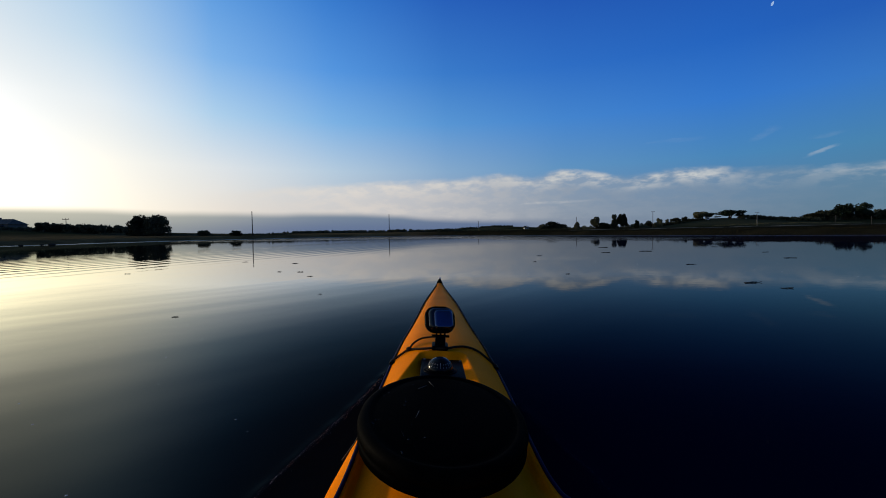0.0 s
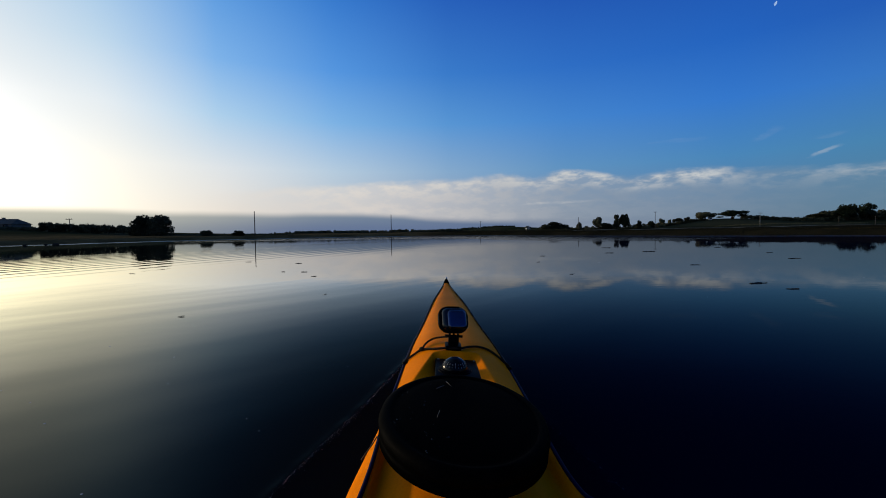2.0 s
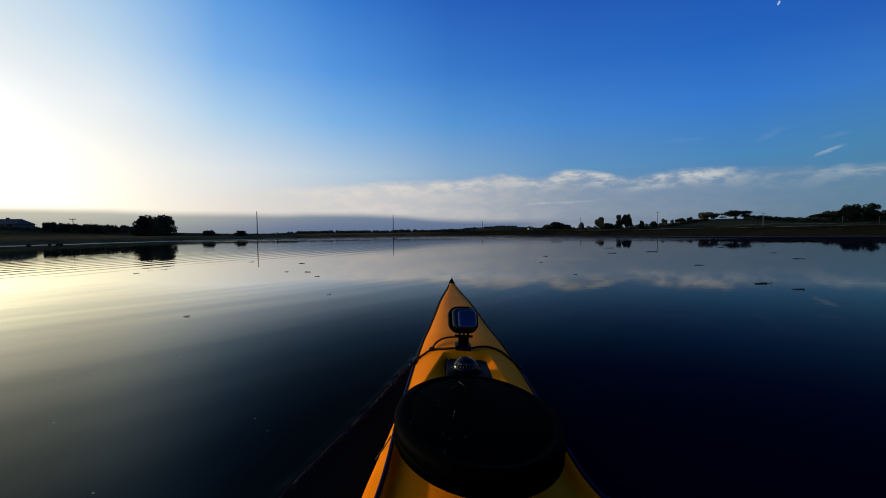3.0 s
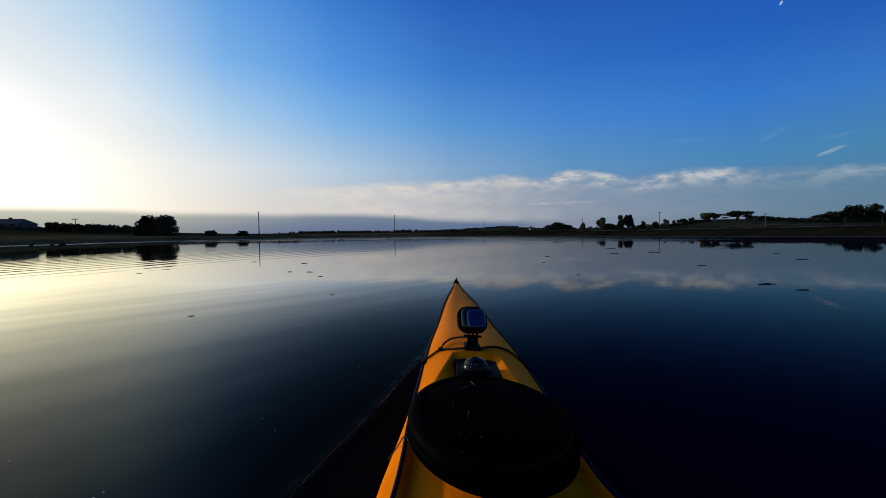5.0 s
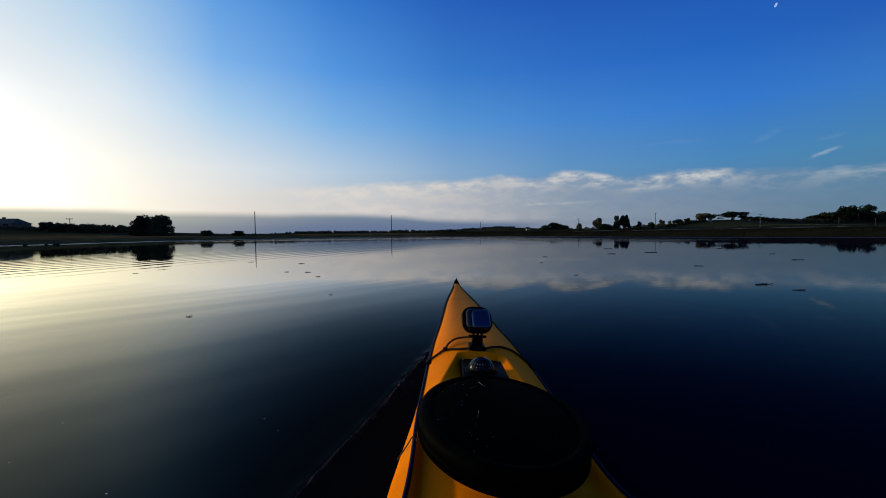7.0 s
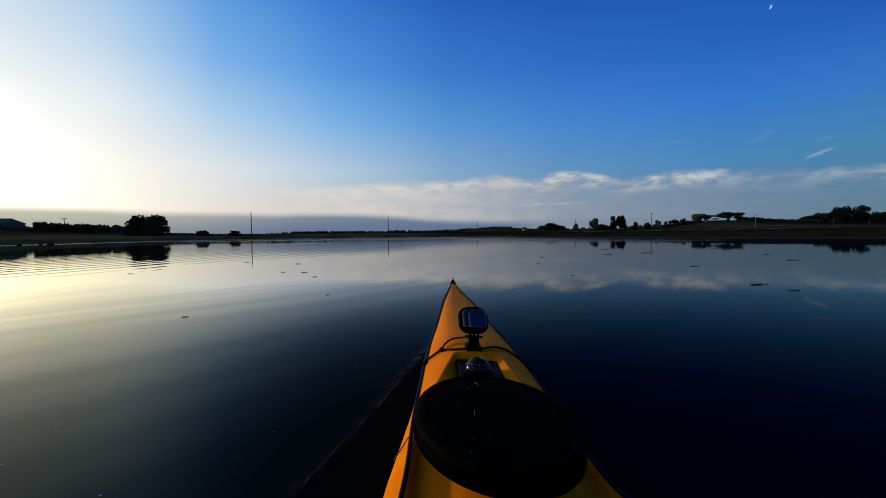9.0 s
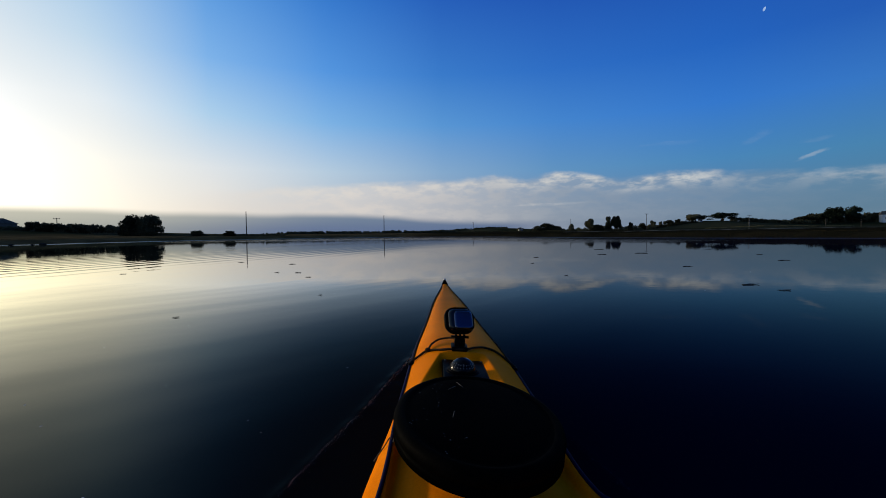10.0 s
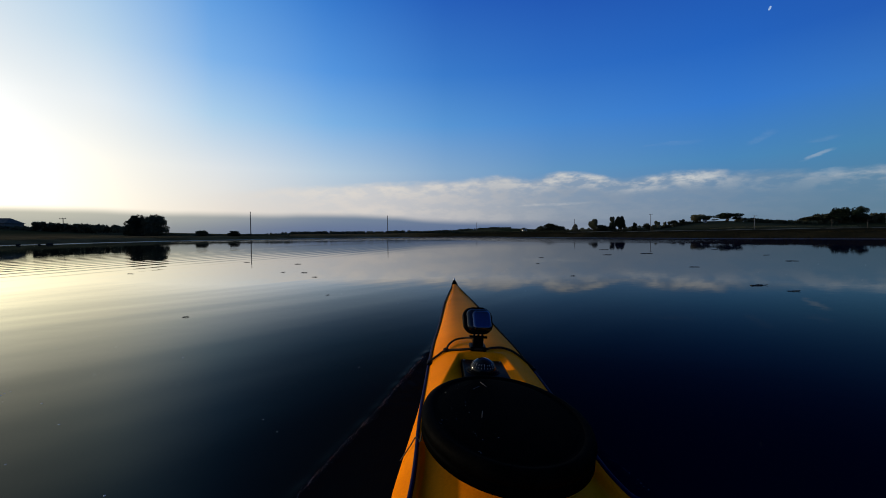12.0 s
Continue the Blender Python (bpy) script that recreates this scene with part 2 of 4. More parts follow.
def land_material():
    m = bpy.data.materials.new("marsh_and_pasture")
    m.use_nodes = True
    t = Tree(m.node_tree)
    pos = t.node("ShaderNodeNewGeometry").outputs["Position"]
    s = t.node("ShaderNodeSeparateXYZ")
    t.put(s.inputs[0], pos)
    big, mid, fine = t.noise(pos, 0.02, 3.0), t.noise(pos, 0.25, 4.0, 0.6), t.noise(pos, 4.0, 5.0, 0.65)
    # bank lighting put into the colour: marsh lighter on the left, darker right
    left_marsh = t.mix(t.ramp01(mid, 0.35, 0.68), (0.070, 0.052, 0.024, 1), (0.125, 0.092, 0.042, 1))
    right_marsh = t.mix(t.ramp01(mid, 0.35, 0.68), (0.012, 0.011, 0.006, 1), (0.024, 0.020, 0.010, 1))
    marsh = t.mix(t.ramp01(s.outputs[0], -14.0, 6.0), left_marsh, right_marsh)
    field = t.mix(t.ramp01(big, 0.38, 0.62), (0.022, 0.025, 0.011, 1), (0.050, 0.048, 0.024, 1))
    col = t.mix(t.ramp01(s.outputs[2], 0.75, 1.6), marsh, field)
    col = t.mix(t.math("MULTIPLY", t.ramp01(fine, 0.45, 0.8), 0.3), col, (0.03, 0.026, 0.012, 1))
    # pale strip along the waterline, standing in for a bright line there
    shore_strip = t.mix(t.ramp01(mid, 0.3, 0.7), (0.11, 0.085, 0.055, 1), (0.17, 0.135, 0.09, 1))
    # the strip turns darker and duller towards the right
    right_bank = t.ramp01(s.outputs[0], -14.0, 6.0)
    shore_strip = t.mix(right_bank, shore_strip, (0.03, 0.025, 0.017, 1))
    wet = t.math("SUBTRACT", 1.0, t.ramp01(s.outputs[2], 0.025, 0.05))
    p = t.node("ShaderNodeBsdfPrincipled")
    t.put(p.inputs["Base Color"], t.mix(wet, col, shore_strip))
    t.put(p.inputs["Roughness"], t.math("SUBTRACT", 0.95, t.math("MULTIPLY", wet, 0.65)))
    t.put(p.inputs["Specular IOR Level"], t.math("MULTIPLY", wet, t.math("SUBTRACT", 0.4, t.math("MULTIPLY", right_bank, 0.36))))
    b = t.node("ShaderNodeBump")
    b.inputs["Distance"].default_value = 0.15
    t.put(b.inputs["Height"], fine)
    t.put(p.inputs["Normal"], b.outputs[0])
    t.put(t.node("ShaderNodeOutputMaterial").inputs["Surface"], p.outputs[0])
    return m


def water_material():
    m = bpy.data.materials.new("calm_dark_water")
    m.use_nodes = True
    t = Tree(m.node_tree)
    pos = t.node("ShaderNodeNewGeometry").outputs["Position"]
    s = t.node("ShaderNodeSeparateXYZ")
    t.put(s.inputs[0], pos)
    x, y = s.outputs[0], s.outputs[1]
    # an old wash: long parallel crests running along the bay
    off = t.math("SUBTRACT", t.math("MULTIPLY", x, 0.97), t.math("MULTIPLY", y, 0.22))
    along = t.math("ADD", t.math("MULTIPLY", x, 0.22), t.math("MULTIPLY", y, 0.97))
    bend = t.noise(t.xyz(t.math("MULTIPLY", off, 0.25), t.math("MULTIPLY", along, 0.06)), 1.0, 2.0)
    phase = t.math("ADD", t.math("MULTIPLY", off, 6.2832 / 0.72), t.math("MULTIPLY", bend, 9.0))
    wash = t.math("MULTIPLY", t.math("SINE", phase), 0.0014)
    where = t.math("MULTIPLY", t.ramp01(t.math("MULTIPLY", off, -1.0), 3.4, 10.0), t.math("SUBTRACT", 1.0, t.ramp01(t.math("MULTIPLY", off, -1.0), 12.0, 18.0)))
    where = t.math("MULTIPLY", where, t.ramp01(bend, 0.25, 0.6))
    wash = t.math("MULTIPLY", wash, where)
    # slow swell and a breath of wind
    across = t.math("SUBTRACT", t.math("MULTIPLY", x, 0.76), t.math("MULTIPLY", y, 0.65))
    down = t.math("ADD", t.math("MULTIPLY", x, 0.65), t.math("MULTIPLY", y, 0.76))
    swell = t.math("MULTIPLY", t.noise(t.xyz(across, t.math("MULTIPLY", down, 0.14)), 0.85, 2.0), 0.0062)
    swell = t.math("MULTIPLY", swell, t.math("SUBTRACT", 1.5, t.math("MULTIPLY", t.ramp01(y, 3.0, 9.0), 1.15)))
    wind = t.math("MULTIPLY", t.noise(t.xyz(x, t.math("MULTIPLY", y, 1.5)), 5.0, 2.0), 0.0003)
    gust = t.ramp01(t.noise(t.xyz(t.math("MULTIPLY", x, 0.05), t.math("MULTIPLY", y, 0.12)), 1.0, 2.0), 0.46, 0.62)
    lee = t.ramp01(t.math("ADD", y, t.math("MULTIPLY", t.ramp01(x, 0.0, 9.0), 20.0)), 42.0, 50.0)
    gust = t.math("ADD", t.math("MULTIPLY", gust, 0.4), t.math("MULTIPLY", lee, 3.2))
    cat = t.math("MULTIPLY", t.math("MULTIPLY", t.noise(t.xyz(x, t.math("MULTIPLY", y, 2.2)), 3.0, 2.0), 0.0016), gust)
    # broken water between the hull and the crest of its wash
    inner = t.math("SUBTRACT", t.math("MULTIPLY", t.math("SUBTRACT", 2.9, y), 0.235), t.math("ABSOLUTE", t.math("SUBTRACT", x, 0.055)))
    near = t.math("MULTIPLY", t.ramp01(inner, -0.01, 0.03), t.math("SUBTRACT", 1.0, t.ramp01(inner, 0.03, 0.10)))
    near = t.math("MULTIPLY", near, t.math("MULTIPLY", t.ramp01(y, -1.0, 0.5), t.ramp01(t.noise(t.xyz(x, y), 4.0, 2.0), 0.38, 0.6)))
    broken = t.math("MULTIPLY", t.math("MULTIPLY", t.noise(t.xyz(x, t.math("MULTIPLY", y, 0.7)), 42.0, 3.0, 0.6), 0.0045), near)
    wind = t.math("ADD", wind, broken)
    height = t.math("ADD", t.math("ADD", wash, swell), t.math("ADD", wind, cat))
    b = t.node("ShaderNodeBump")
    b.inputs["Strength"].default_value = 1.0
    b.inputs["Distance"].default_value = 1.0
    t.put(b.inputs["Height"], height)
    # mirror painted weaker off the sun by bearing from the camera, imitating polarised skylight
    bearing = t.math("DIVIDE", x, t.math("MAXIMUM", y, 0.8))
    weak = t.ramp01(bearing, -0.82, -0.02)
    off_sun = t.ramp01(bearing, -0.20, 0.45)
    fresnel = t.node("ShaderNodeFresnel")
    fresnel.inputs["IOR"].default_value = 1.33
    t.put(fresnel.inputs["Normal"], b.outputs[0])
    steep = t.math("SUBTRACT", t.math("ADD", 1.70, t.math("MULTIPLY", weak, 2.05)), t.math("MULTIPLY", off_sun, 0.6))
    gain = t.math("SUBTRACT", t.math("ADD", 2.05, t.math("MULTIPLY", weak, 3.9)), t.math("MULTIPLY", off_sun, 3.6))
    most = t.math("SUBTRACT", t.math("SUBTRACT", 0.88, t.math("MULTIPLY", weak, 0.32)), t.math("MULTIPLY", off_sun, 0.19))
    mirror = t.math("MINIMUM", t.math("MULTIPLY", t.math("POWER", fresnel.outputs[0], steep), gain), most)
    # glow painted by bearing: paler body, warmer mirror sunward, deep blue away
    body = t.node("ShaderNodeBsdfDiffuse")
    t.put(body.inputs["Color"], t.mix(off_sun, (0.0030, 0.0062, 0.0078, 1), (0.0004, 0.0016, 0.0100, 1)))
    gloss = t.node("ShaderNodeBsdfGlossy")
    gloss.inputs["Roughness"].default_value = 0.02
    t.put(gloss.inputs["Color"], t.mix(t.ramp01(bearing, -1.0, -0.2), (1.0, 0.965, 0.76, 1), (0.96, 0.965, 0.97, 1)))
    t.put(gloss.inputs["Normal"], b.outputs[0])
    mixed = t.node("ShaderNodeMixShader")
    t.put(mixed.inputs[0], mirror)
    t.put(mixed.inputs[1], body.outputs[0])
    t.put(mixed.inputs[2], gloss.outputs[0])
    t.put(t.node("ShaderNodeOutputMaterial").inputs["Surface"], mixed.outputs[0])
    return m


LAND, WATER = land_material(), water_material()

# ---------------------------------------------------------------- mesh helpers


def part(name, bm, mat, parent=None, label="", smooth=True):
    """Links a bmesh as one mesh object under a thing or a part."""
    me = bpy.data.meshes.new(name)
    bm.to_mesh(me)
    bm.free()
    if smooth:
        me.polygons.foreach_set("use_smooth", [True] * len(me.polygons))
    me.materials.append(mat)
    ob = new(name, me)
    if parent is not None:
        ob.parent = parent
    return tagged(ob, label)


def sheet(name, verts, faces, mat, parent=None, label="", smooth=True):
    me = bpy.data.meshes.new(name)
    me.from_pydata(verts, [], faces)
    if smooth:
        me.polygons.foreach_set("use_smooth", [True] * len(me.polygons))
    me.materials.append(mat)
    ob = new(name, me)
    if parent is not None:
        ob.parent = parent
    return tagged(ob, label)


def thing(name, label, category, group="", at=(0, 0, 0), turn_deg=0.0):
    ob = new(name)
    ob.empty_display_size = 0.1
    ob.matrix_basis = pose(*at, 0, 0, turn_deg)
    return tagged(ob, label, category, group)


def box(bm, size, m=Matrix(), bevel=0.0, seg=2):
    made = bmesh.ops.create_cube(bm, size=1.0, matrix=m @ Matrix.Diagonal((*size, 1)))["verts"]
    if bevel:
        edges = list({e for v in made for e in v.link_edges})
        bmesh.ops.bevel(bm, geom=edges, offset=bevel, segments=seg, affect="EDGES", profile=0.6)
    return bm


def rod(bm, a, b, r0, r1=None, sides=8):
    a, b = Vector(a), Vector(b)
    q = (b - a).to_track_quat("Z", "Y").to_matrix().to_4x4()
    m = Matrix.Translation((a + b) / 2) @ q
    bmesh.ops.create_cone(bm, cap_ends=True, segments=sides, radius1=r0, radius2=r0 if r1 is None else r1, depth=(b - a).length, matrix=m)
    return bm


def smooth_line(points, steps=8):
    """Catmull-Rom through points."""
    p = [Vector(v) for v in points]
    p = [2 * p[0] - p[1]] + p + [2 * p[-1] - p[-2]]
    out = []
    for i in range(1, len(p) - 2):
        for k in range(steps):
            u = k / steps
            a, b, c, d = p[i - 1], p[i], p[i + 1], p[i + 2]
            out.append(0.5 * (2 * b + (c - a) * u + (2 * a - 5 * b + 4 * c - d) * u * u + (3 * b - a - 3 * c + d) * u ** 3))
    return out + [p[-2]]


def tube(bm, points, r, sides=8):
    """A round cord along a line."""
    rings, up = [], Vector((0, 0, 1))
    for i, p in enumerate(points):
        t = (Vector(points[min(i + 1, len(points) - 1)]) - Vector(points[max(i - 1, 0)])).normalized()
        s = t.cross(up)
        s = s.normalized() if s.length > 1e-4 else Vector((1, 0, 0))
        n = s.cross(t)
        rings.append([bm.verts.new(Vector(p) + r * (math.cos(k * math.tau / sides) * s + math.sin(k * math.tau / sides) * n)) for k in range(sides)])
    for a, b in zip(rings, rings[1:]):
        for k in range(sides):
            bm.faces.new((a[k], a[(k + 1) % sides], b[(k + 1) % sides], b[k]))
    bm.faces.new(rings[0][::-1])
    bm.faces.new(rings[-1])
    return bm


# ---------------------------------------------------------------- land and water
SHORE = ((-42, -60), (-39, 5), (-37.5, 36), (-36.5, 55), (-31, 66), (-22, 75), (-6, 80), (6, 72), (12, 58), (16.5, 46), (23, 34), (28, 27), (34, 18), (44, 0), (60, -60))
HILLS = ((-112, 112, 1.8, 34, 34), (-150, 130, 1.2, 60, 60), (160, 246, 4.6, 36, 30), (235, 262, 3.0, 60, 40), (70, 450, 4.6, 55, 50),
         (110, 330, 1.6, 60, 60), (330, 300, 5.0, 90, 80))


def shore_curve():
    return np.array([v[:2] for v in smooth_line([(x, y, 0) for x, y in SHORE], 6)])


CURVE = shore_curve()


def inland(x, y):
    """Metres from the waterline, positive on land."""
    x, y = np.asarray(x, float), np.asarray(y, float)
    best = np.full(x.shape, 1e9)
    inside = np.zeros(x.shape, bool)
    pts = np.vstack([CURVE, [(4500, -60), (4500, -4500), (-4500, -4500), (-4500, -60)]])
    for i, (p, q) in enumerate(zip(pts, np.roll(pts, -1, 0))):
        if i < len(CURVE) - 1:
            d = q - p
            u = np.clip(((x - p[0]) * d[0] + (y - p[1]) * d[1]) / (d @ d), 0, 1)
            best = np.minimum(best, np.hypot(x - p[0] - u * d[0], y - p[1] - u * d[1]))
        cross = ((p[1] > y) != (q[1] > y)) & (x < (q[0] - p[0]) * (y - p[1]) / (q[1] - p[1] + 1e-12) + p[0])
        inside ^= cross
    return np.where(inside, -best, best)


def wobble(x, y):
    return (np.sin(x * 0.9 + 1.3 * np.sin(y * 0.31)) * np.sin(y * 0.7 + 0.8 * np.sin(x * 0.23)) * 0.6 + np.sin(x * 0.21 + 2) * np.sin(y * 0.17 + 1) * 0.8)


def ground_height(x, y):
    x, y = np.asarray(x, float), np.asarray(y, float)
    d = inland(x, y) + 0.5 * wobble(x, y)
    step = np.clip((d - 0.5) / 2.0, 0, 1)
    z = 0.008 + 0.03 * np.clip(d / 0.5, 0, 1) + 0.46 * step * step * (3 - 2 * step) + 0.05 * wobble(x * 1.7, y * 1.7) * step
    z += 0.4 * np.clip((d - 15) / 60, 0, 1)
    for cx, cy, h, rx, ry in HILLS:
        z += h * np.exp(-((x - cx) / rx) ** 2 - ((y - cy) / ry) ** 2)
    z += np.clip(d / 2.0, 0, 1) * 0.03 * wobble(x * 3.1, y * 2.9)
    under = np.clip(-d / 4.0, 0, 1)
    return np.where(d > 0, z, 0.008 - 1.5 * under)


def axis(*spans):
    """Grid lines: (from, to, step), the last line closed."""
    out = []
    for a, b, s in spans:
        out.extend(np.linspace(a, b, max(2, int(round((b - a) / s)) + 1))[:-1])
    return np.array(out + [spans[-1][1]])


def grid_sheet(name, xs, ys, zs, mat):
    nx, ny = len(xs), len(ys)
    gx, gy = np.meshgrid(xs, ys)
    verts = np.stack([gx.ravel(), gy.ravel(), zs.ravel()], 1)
    i = np.arange((ny - 1) * (nx - 1))
    a = i // (nx - 1) * nx + i % (nx - 1)
    faces = np.stack([a, a + 1, a + nx + 1, a + nx], 1)
    return sheet(name, verts.tolist(), faces.tolist(), mat)


gx = axis((-4500, -400, 400), (-400, -160, 12), (-160, -60, 2.5), (-60, 60, 1.0), (60, 300, 3.0), (300, 500, 20), (500, 4500, 400))
gy = axis((-4500, -100, 400), (-100, 0, 10), (0, 100, 1.0), (100, 300, 3.0), (300, 560, 10), (560, 4500, 300))
mx, my = np.meshgrid(gx, gy)
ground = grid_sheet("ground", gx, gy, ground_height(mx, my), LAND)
tagged(ground, "dark low saltmarsh banks and pasture fields round the bay", "ground", kind="structure")

# the bow's wash: a thin ridge and a hollow inside it on both sides of the hull
KX, BOW_Y = 0.055, 2.9


def wash_height(x, y):
    o = np.abs(x - KX)
    back = np.clip(BOW_Y - y, 0, None)
    line = back * 0.235 + 0.004 * np.sin(y * 7) * np.clip(back, 0, 1)
    fade = np.clip(back / 0.5, 0, 1) * np.clip((y + 2.5) / 2.0, 0, 1)
    ridge = np.where(x < KX, 0.0034, 0.0015) * np.exp(-((o - line) / 0.022) ** 2)
    ridge *= 1 + 0.25 * np.sin(y * 31 + x * 17) + 0.2 * np.sin(y * 57 - x * 23)
    inner = np.clip((line - o) / np.maximum(line, 0.05), 0, 1)
    hollow = -0.075 * inner * np.clip(back / 1.2, 0, 1)
    chop = 0.0022 * (np.sin(x * 60 + 3 * np.sin(y * 13)) * np.sin(y * 45)) * (inner > 0) * np.clip(inner * 5, 0, 1) * np.exp(-inner * 3)
    return (ridge + hollow + chop) * fade


wx = axis((-4500, -200, 400), (-200, -20, 10), (-20, -1.6, 1.0), (-1.6, 1.7, 0.012), (1.7, 20, 1.0), (20, 200, 10), (200, 4500, 400))
wy = axis((-4500, -200, 400), (-200, -10, 10), (-10, 0.2, 0.5), (0.2, 3.0, 0.014), (3.0, 20, 0.8), (20, 200, 6), (200, 4500, 400))
mx, my = np.meshgrid(wx, wy)
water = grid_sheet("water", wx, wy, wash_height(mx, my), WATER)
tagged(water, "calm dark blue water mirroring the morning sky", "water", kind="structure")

# ---------------------------------------------------------------- the kayak
kayak = thing("sea_kayak", "yellow sea kayak with navy seam tape afloat on calm water", "kayak")
kayak.matrix_basis = pose(0.066, 0, 0, 0, 4.4, 0.12)

HALF = ((-2.5, 0.004), (-2.2, 0.04), (-1.6, 0.135), (-0.8, 0.24), (-0.1, 0.275), (0.3, 0.243), (0.62, 0.199), (0.8, 0.177), (1.05, 0.150),
        (1.22, 0.136), (1.37, 0.124), (1.61, 0.104), (2.09, 0.073), (2.35, 0.050), (2.57, 0.027), (2.7, 0.014), (2.8, 0.004))
SHEER = ((-2.5, 0.33), (-1.6, 0.26), (0, 0.25), (0.66, 0.262), (1.2, 0.283), (1.6, 0.290), (2.0, 0.298), (2.4, 0.309), (2.8, 0.328))
CROWN = ((-2.5, 0.335), (-1.6, 0.30), (0, 0.325), (0.66, 0.336), (1.0, 0.338), (1.2, 0.334), (1.6, 0.320), (2.0, 0.316), (2.4, 0.320), (2.8, 0.334))
KEEL = ((-2.5, 0.30), (-2.3, 0.06), (-2.0, -0.05), (-1.0, -0.10), (1.0, -0.10), (1.8, -0.07), (2.2, -0.02), (2.45, 0.05), (2.65, 0.15), (2.8, 0.305))


def curve_of(table):
    px, pz = zip(*table)
    xs = np.linspace(px[0], px[-1], 400)
    zs = np.interp(xs, px, pz)
    k = np.ones(21) / 21
    zs = np.convolve(np.pad(zs, 10, mode="reflect", reflect_type="odd"), k, "valid")
    return lambda v: np.interp(v, xs, zs)


half, sheer, crown, keel = (curve_of(t) for t in (HALF, SHEER, CROWN, KEEL))


def ease(v):
    v = np.clip(v, 0, 1)
    return v * v * (3 - 2 * v)


def seam_half(y):
    h = half(y)
    return h - 0.031 * ease((h - 0.12) / 0.08) - 0.005 * ease((0.80 - y) / 0.25) + 0.005 * ease((0.70 - y) / 0.2) + 0.0075 * ease((y - 0.65) / 0.3) * ease((2.6 - y) / 0.6)


def lean_over(y):
    """Shifts the deck a little to starboard of the keel line, to fit the camera's view."""
    return 0.004 * ease((0.88 - y) / 0.28) + 0.010 * ease((0.70 - y) / 0.2) + 0.0022 * ease((y - 0.75) / 0.3) * ease((2.6 - y) / 0.6)


HATCH_Y, HATCH_RX, HATCH_RY, HATCH_X = 0.716, 0.139, 0.205, -0.012
OFF = -0.013                           # fittings set a little off the keel line to fit the camera's view


def deck_height(x, y):
    """The foredeck: a rounded crown, a recess for the compass and a hollow round the hatch, shaped so the deck falls in
    shade.
    """
    s = np.clip(np.abs(x - lean_over(y)) / np.maximum(seam_half(y), 1e-4), 0, 1)
    low = 1 - 0.45 * ease((0.86 - y) / 0.12)
    z = sheer(y) + (crown(y) - sheer(y)) * low * (1 - s ** (2.4 + 1.6 * ease((y - 1.0) / 0.4)))
    w0 = 0.062 + np.where(x < OFF, 0.30, 0.10) * np.clip(1.10 - y, 0, 1)
    dip = np.clip((w0 - np.abs(x - OFF - 0.007)) / (w0 - 0.045), 0, 1) * ease((1.118 - y) / 0.020) * ease((y - 0.80) / 0.05)
    z = z - 0.040 * dip * np.where(x < OFF, 1.0, 1.0 - 0.55 * ease((x - OFF) / 0.03))
    e = np.sqrt(((x - HATCH_X) / HATCH_RX) ** 2 + ((y - HATCH_Y) / HATCH_RY) ** 2)
    bowl = ease((1.48 - e) / 0.40) * ease((0.84 - y) / 0.10) * ease((1 - s) / 0.12)
    z = z - 0.028 * bowl
    z = z + 0.007 * np.exp(-((e - 1.46) / 0.05) ** 2) * ease((HATCH_Y - y) / 0.10)
    return z


ys = np.concatenate([np.linspace(-2.5, 0.2, 28)[:-1], np.linspace(0.2, 1.25, 88)[:-1], np.linspace(1.25, 2.8, 60)])
ss = np.linspace(-1, 1, 97)
verts = []
for y in ys:
    w = float(seam_half(y))
    k = float(lean_over(y))
    verts += [(s * w + k, y, float(deck_height(np.float64(s * w + k), y))) for s in ss]
n = len(ss)
faces = [(r * n + c, r * n + c + 1, (r + 1) * n + c + 1, (r + 1) * n + c) for r in range(len(ys) - 1) for c in range(n - 1)]
sheet("deck", verts, faces, GEL, kayak, "glossy yellow moulded deck")


def edge_height(side, y):
    """Where the deck meets the hull."""
    return float(deck_height(np.float64(side * float(seam_half(y)) + float(lean_over(y))), y))


def hull_ring(ws, w, top, deep, rail):
    """Half a hull section from the seam down: (half width, height)."""
    return [(ws, top - 0.001), (ws + (w - ws) * (0.55 + 0.3 * rail), top - 0.045 * deep * (1 - rail) - 0.006 * rail),
            (w, top - 0.10 * deep * (1 - rail) - 0.020 * rail), (w * 0.99, top - 0.26 * deep),
            (w * 0.93, top - 0.5 * deep), (w * 0.8, top - 0.72 * deep), (w * 0.55, top - 0.88 * deep), (w * 0.25, top - 0.97 * deep)]


verts = []
for y in ys:
    w, ws, top, low = float(half(y)), float(seam_half(y)), float(sheer(y)), float(keel(y))
    deep = top - low
    k = float(lean_over(y))
    wide = max(w, ws + 0.0065 * float(ease((2.78 - y) / 0.4)))
    port, starboard = hull_ring(ws, wide, top, deep, float(ease((y - 0.8) / 0.3))), hull_ring(ws, w, top, deep, 0.0)
    verts += [(k - a, y, b) for a, b in [(ws, edge_height(-1, y) - 0.001)] + port[1:]] + [(k, y, low)] + [(k + a, y, b) for a, b in starboard[:0:-1] + [(ws, edge_height(1, y) - 0.001)]]
n = 17
faces = [(r * n + c, (r + 1) * n + c, (r + 1) * n + c + 1, r * n + c + 1) for r in range(len(ys) - 1) for c in range(n - 1)]
sheet("hull", verts, faces, GEL, kayak, "yellow hull sides")

for side in (-1, 1):
    line = [(side * (float(seam_half(y)) + 0.001) + float(lean_over(y)), y, edge_height(side, y) + 0.0015) for y in ys]
    part("seam", tube(bmesh.new(), line, 0.0036, 8), SEAM, kayak, "narrow navy blue seam tape")

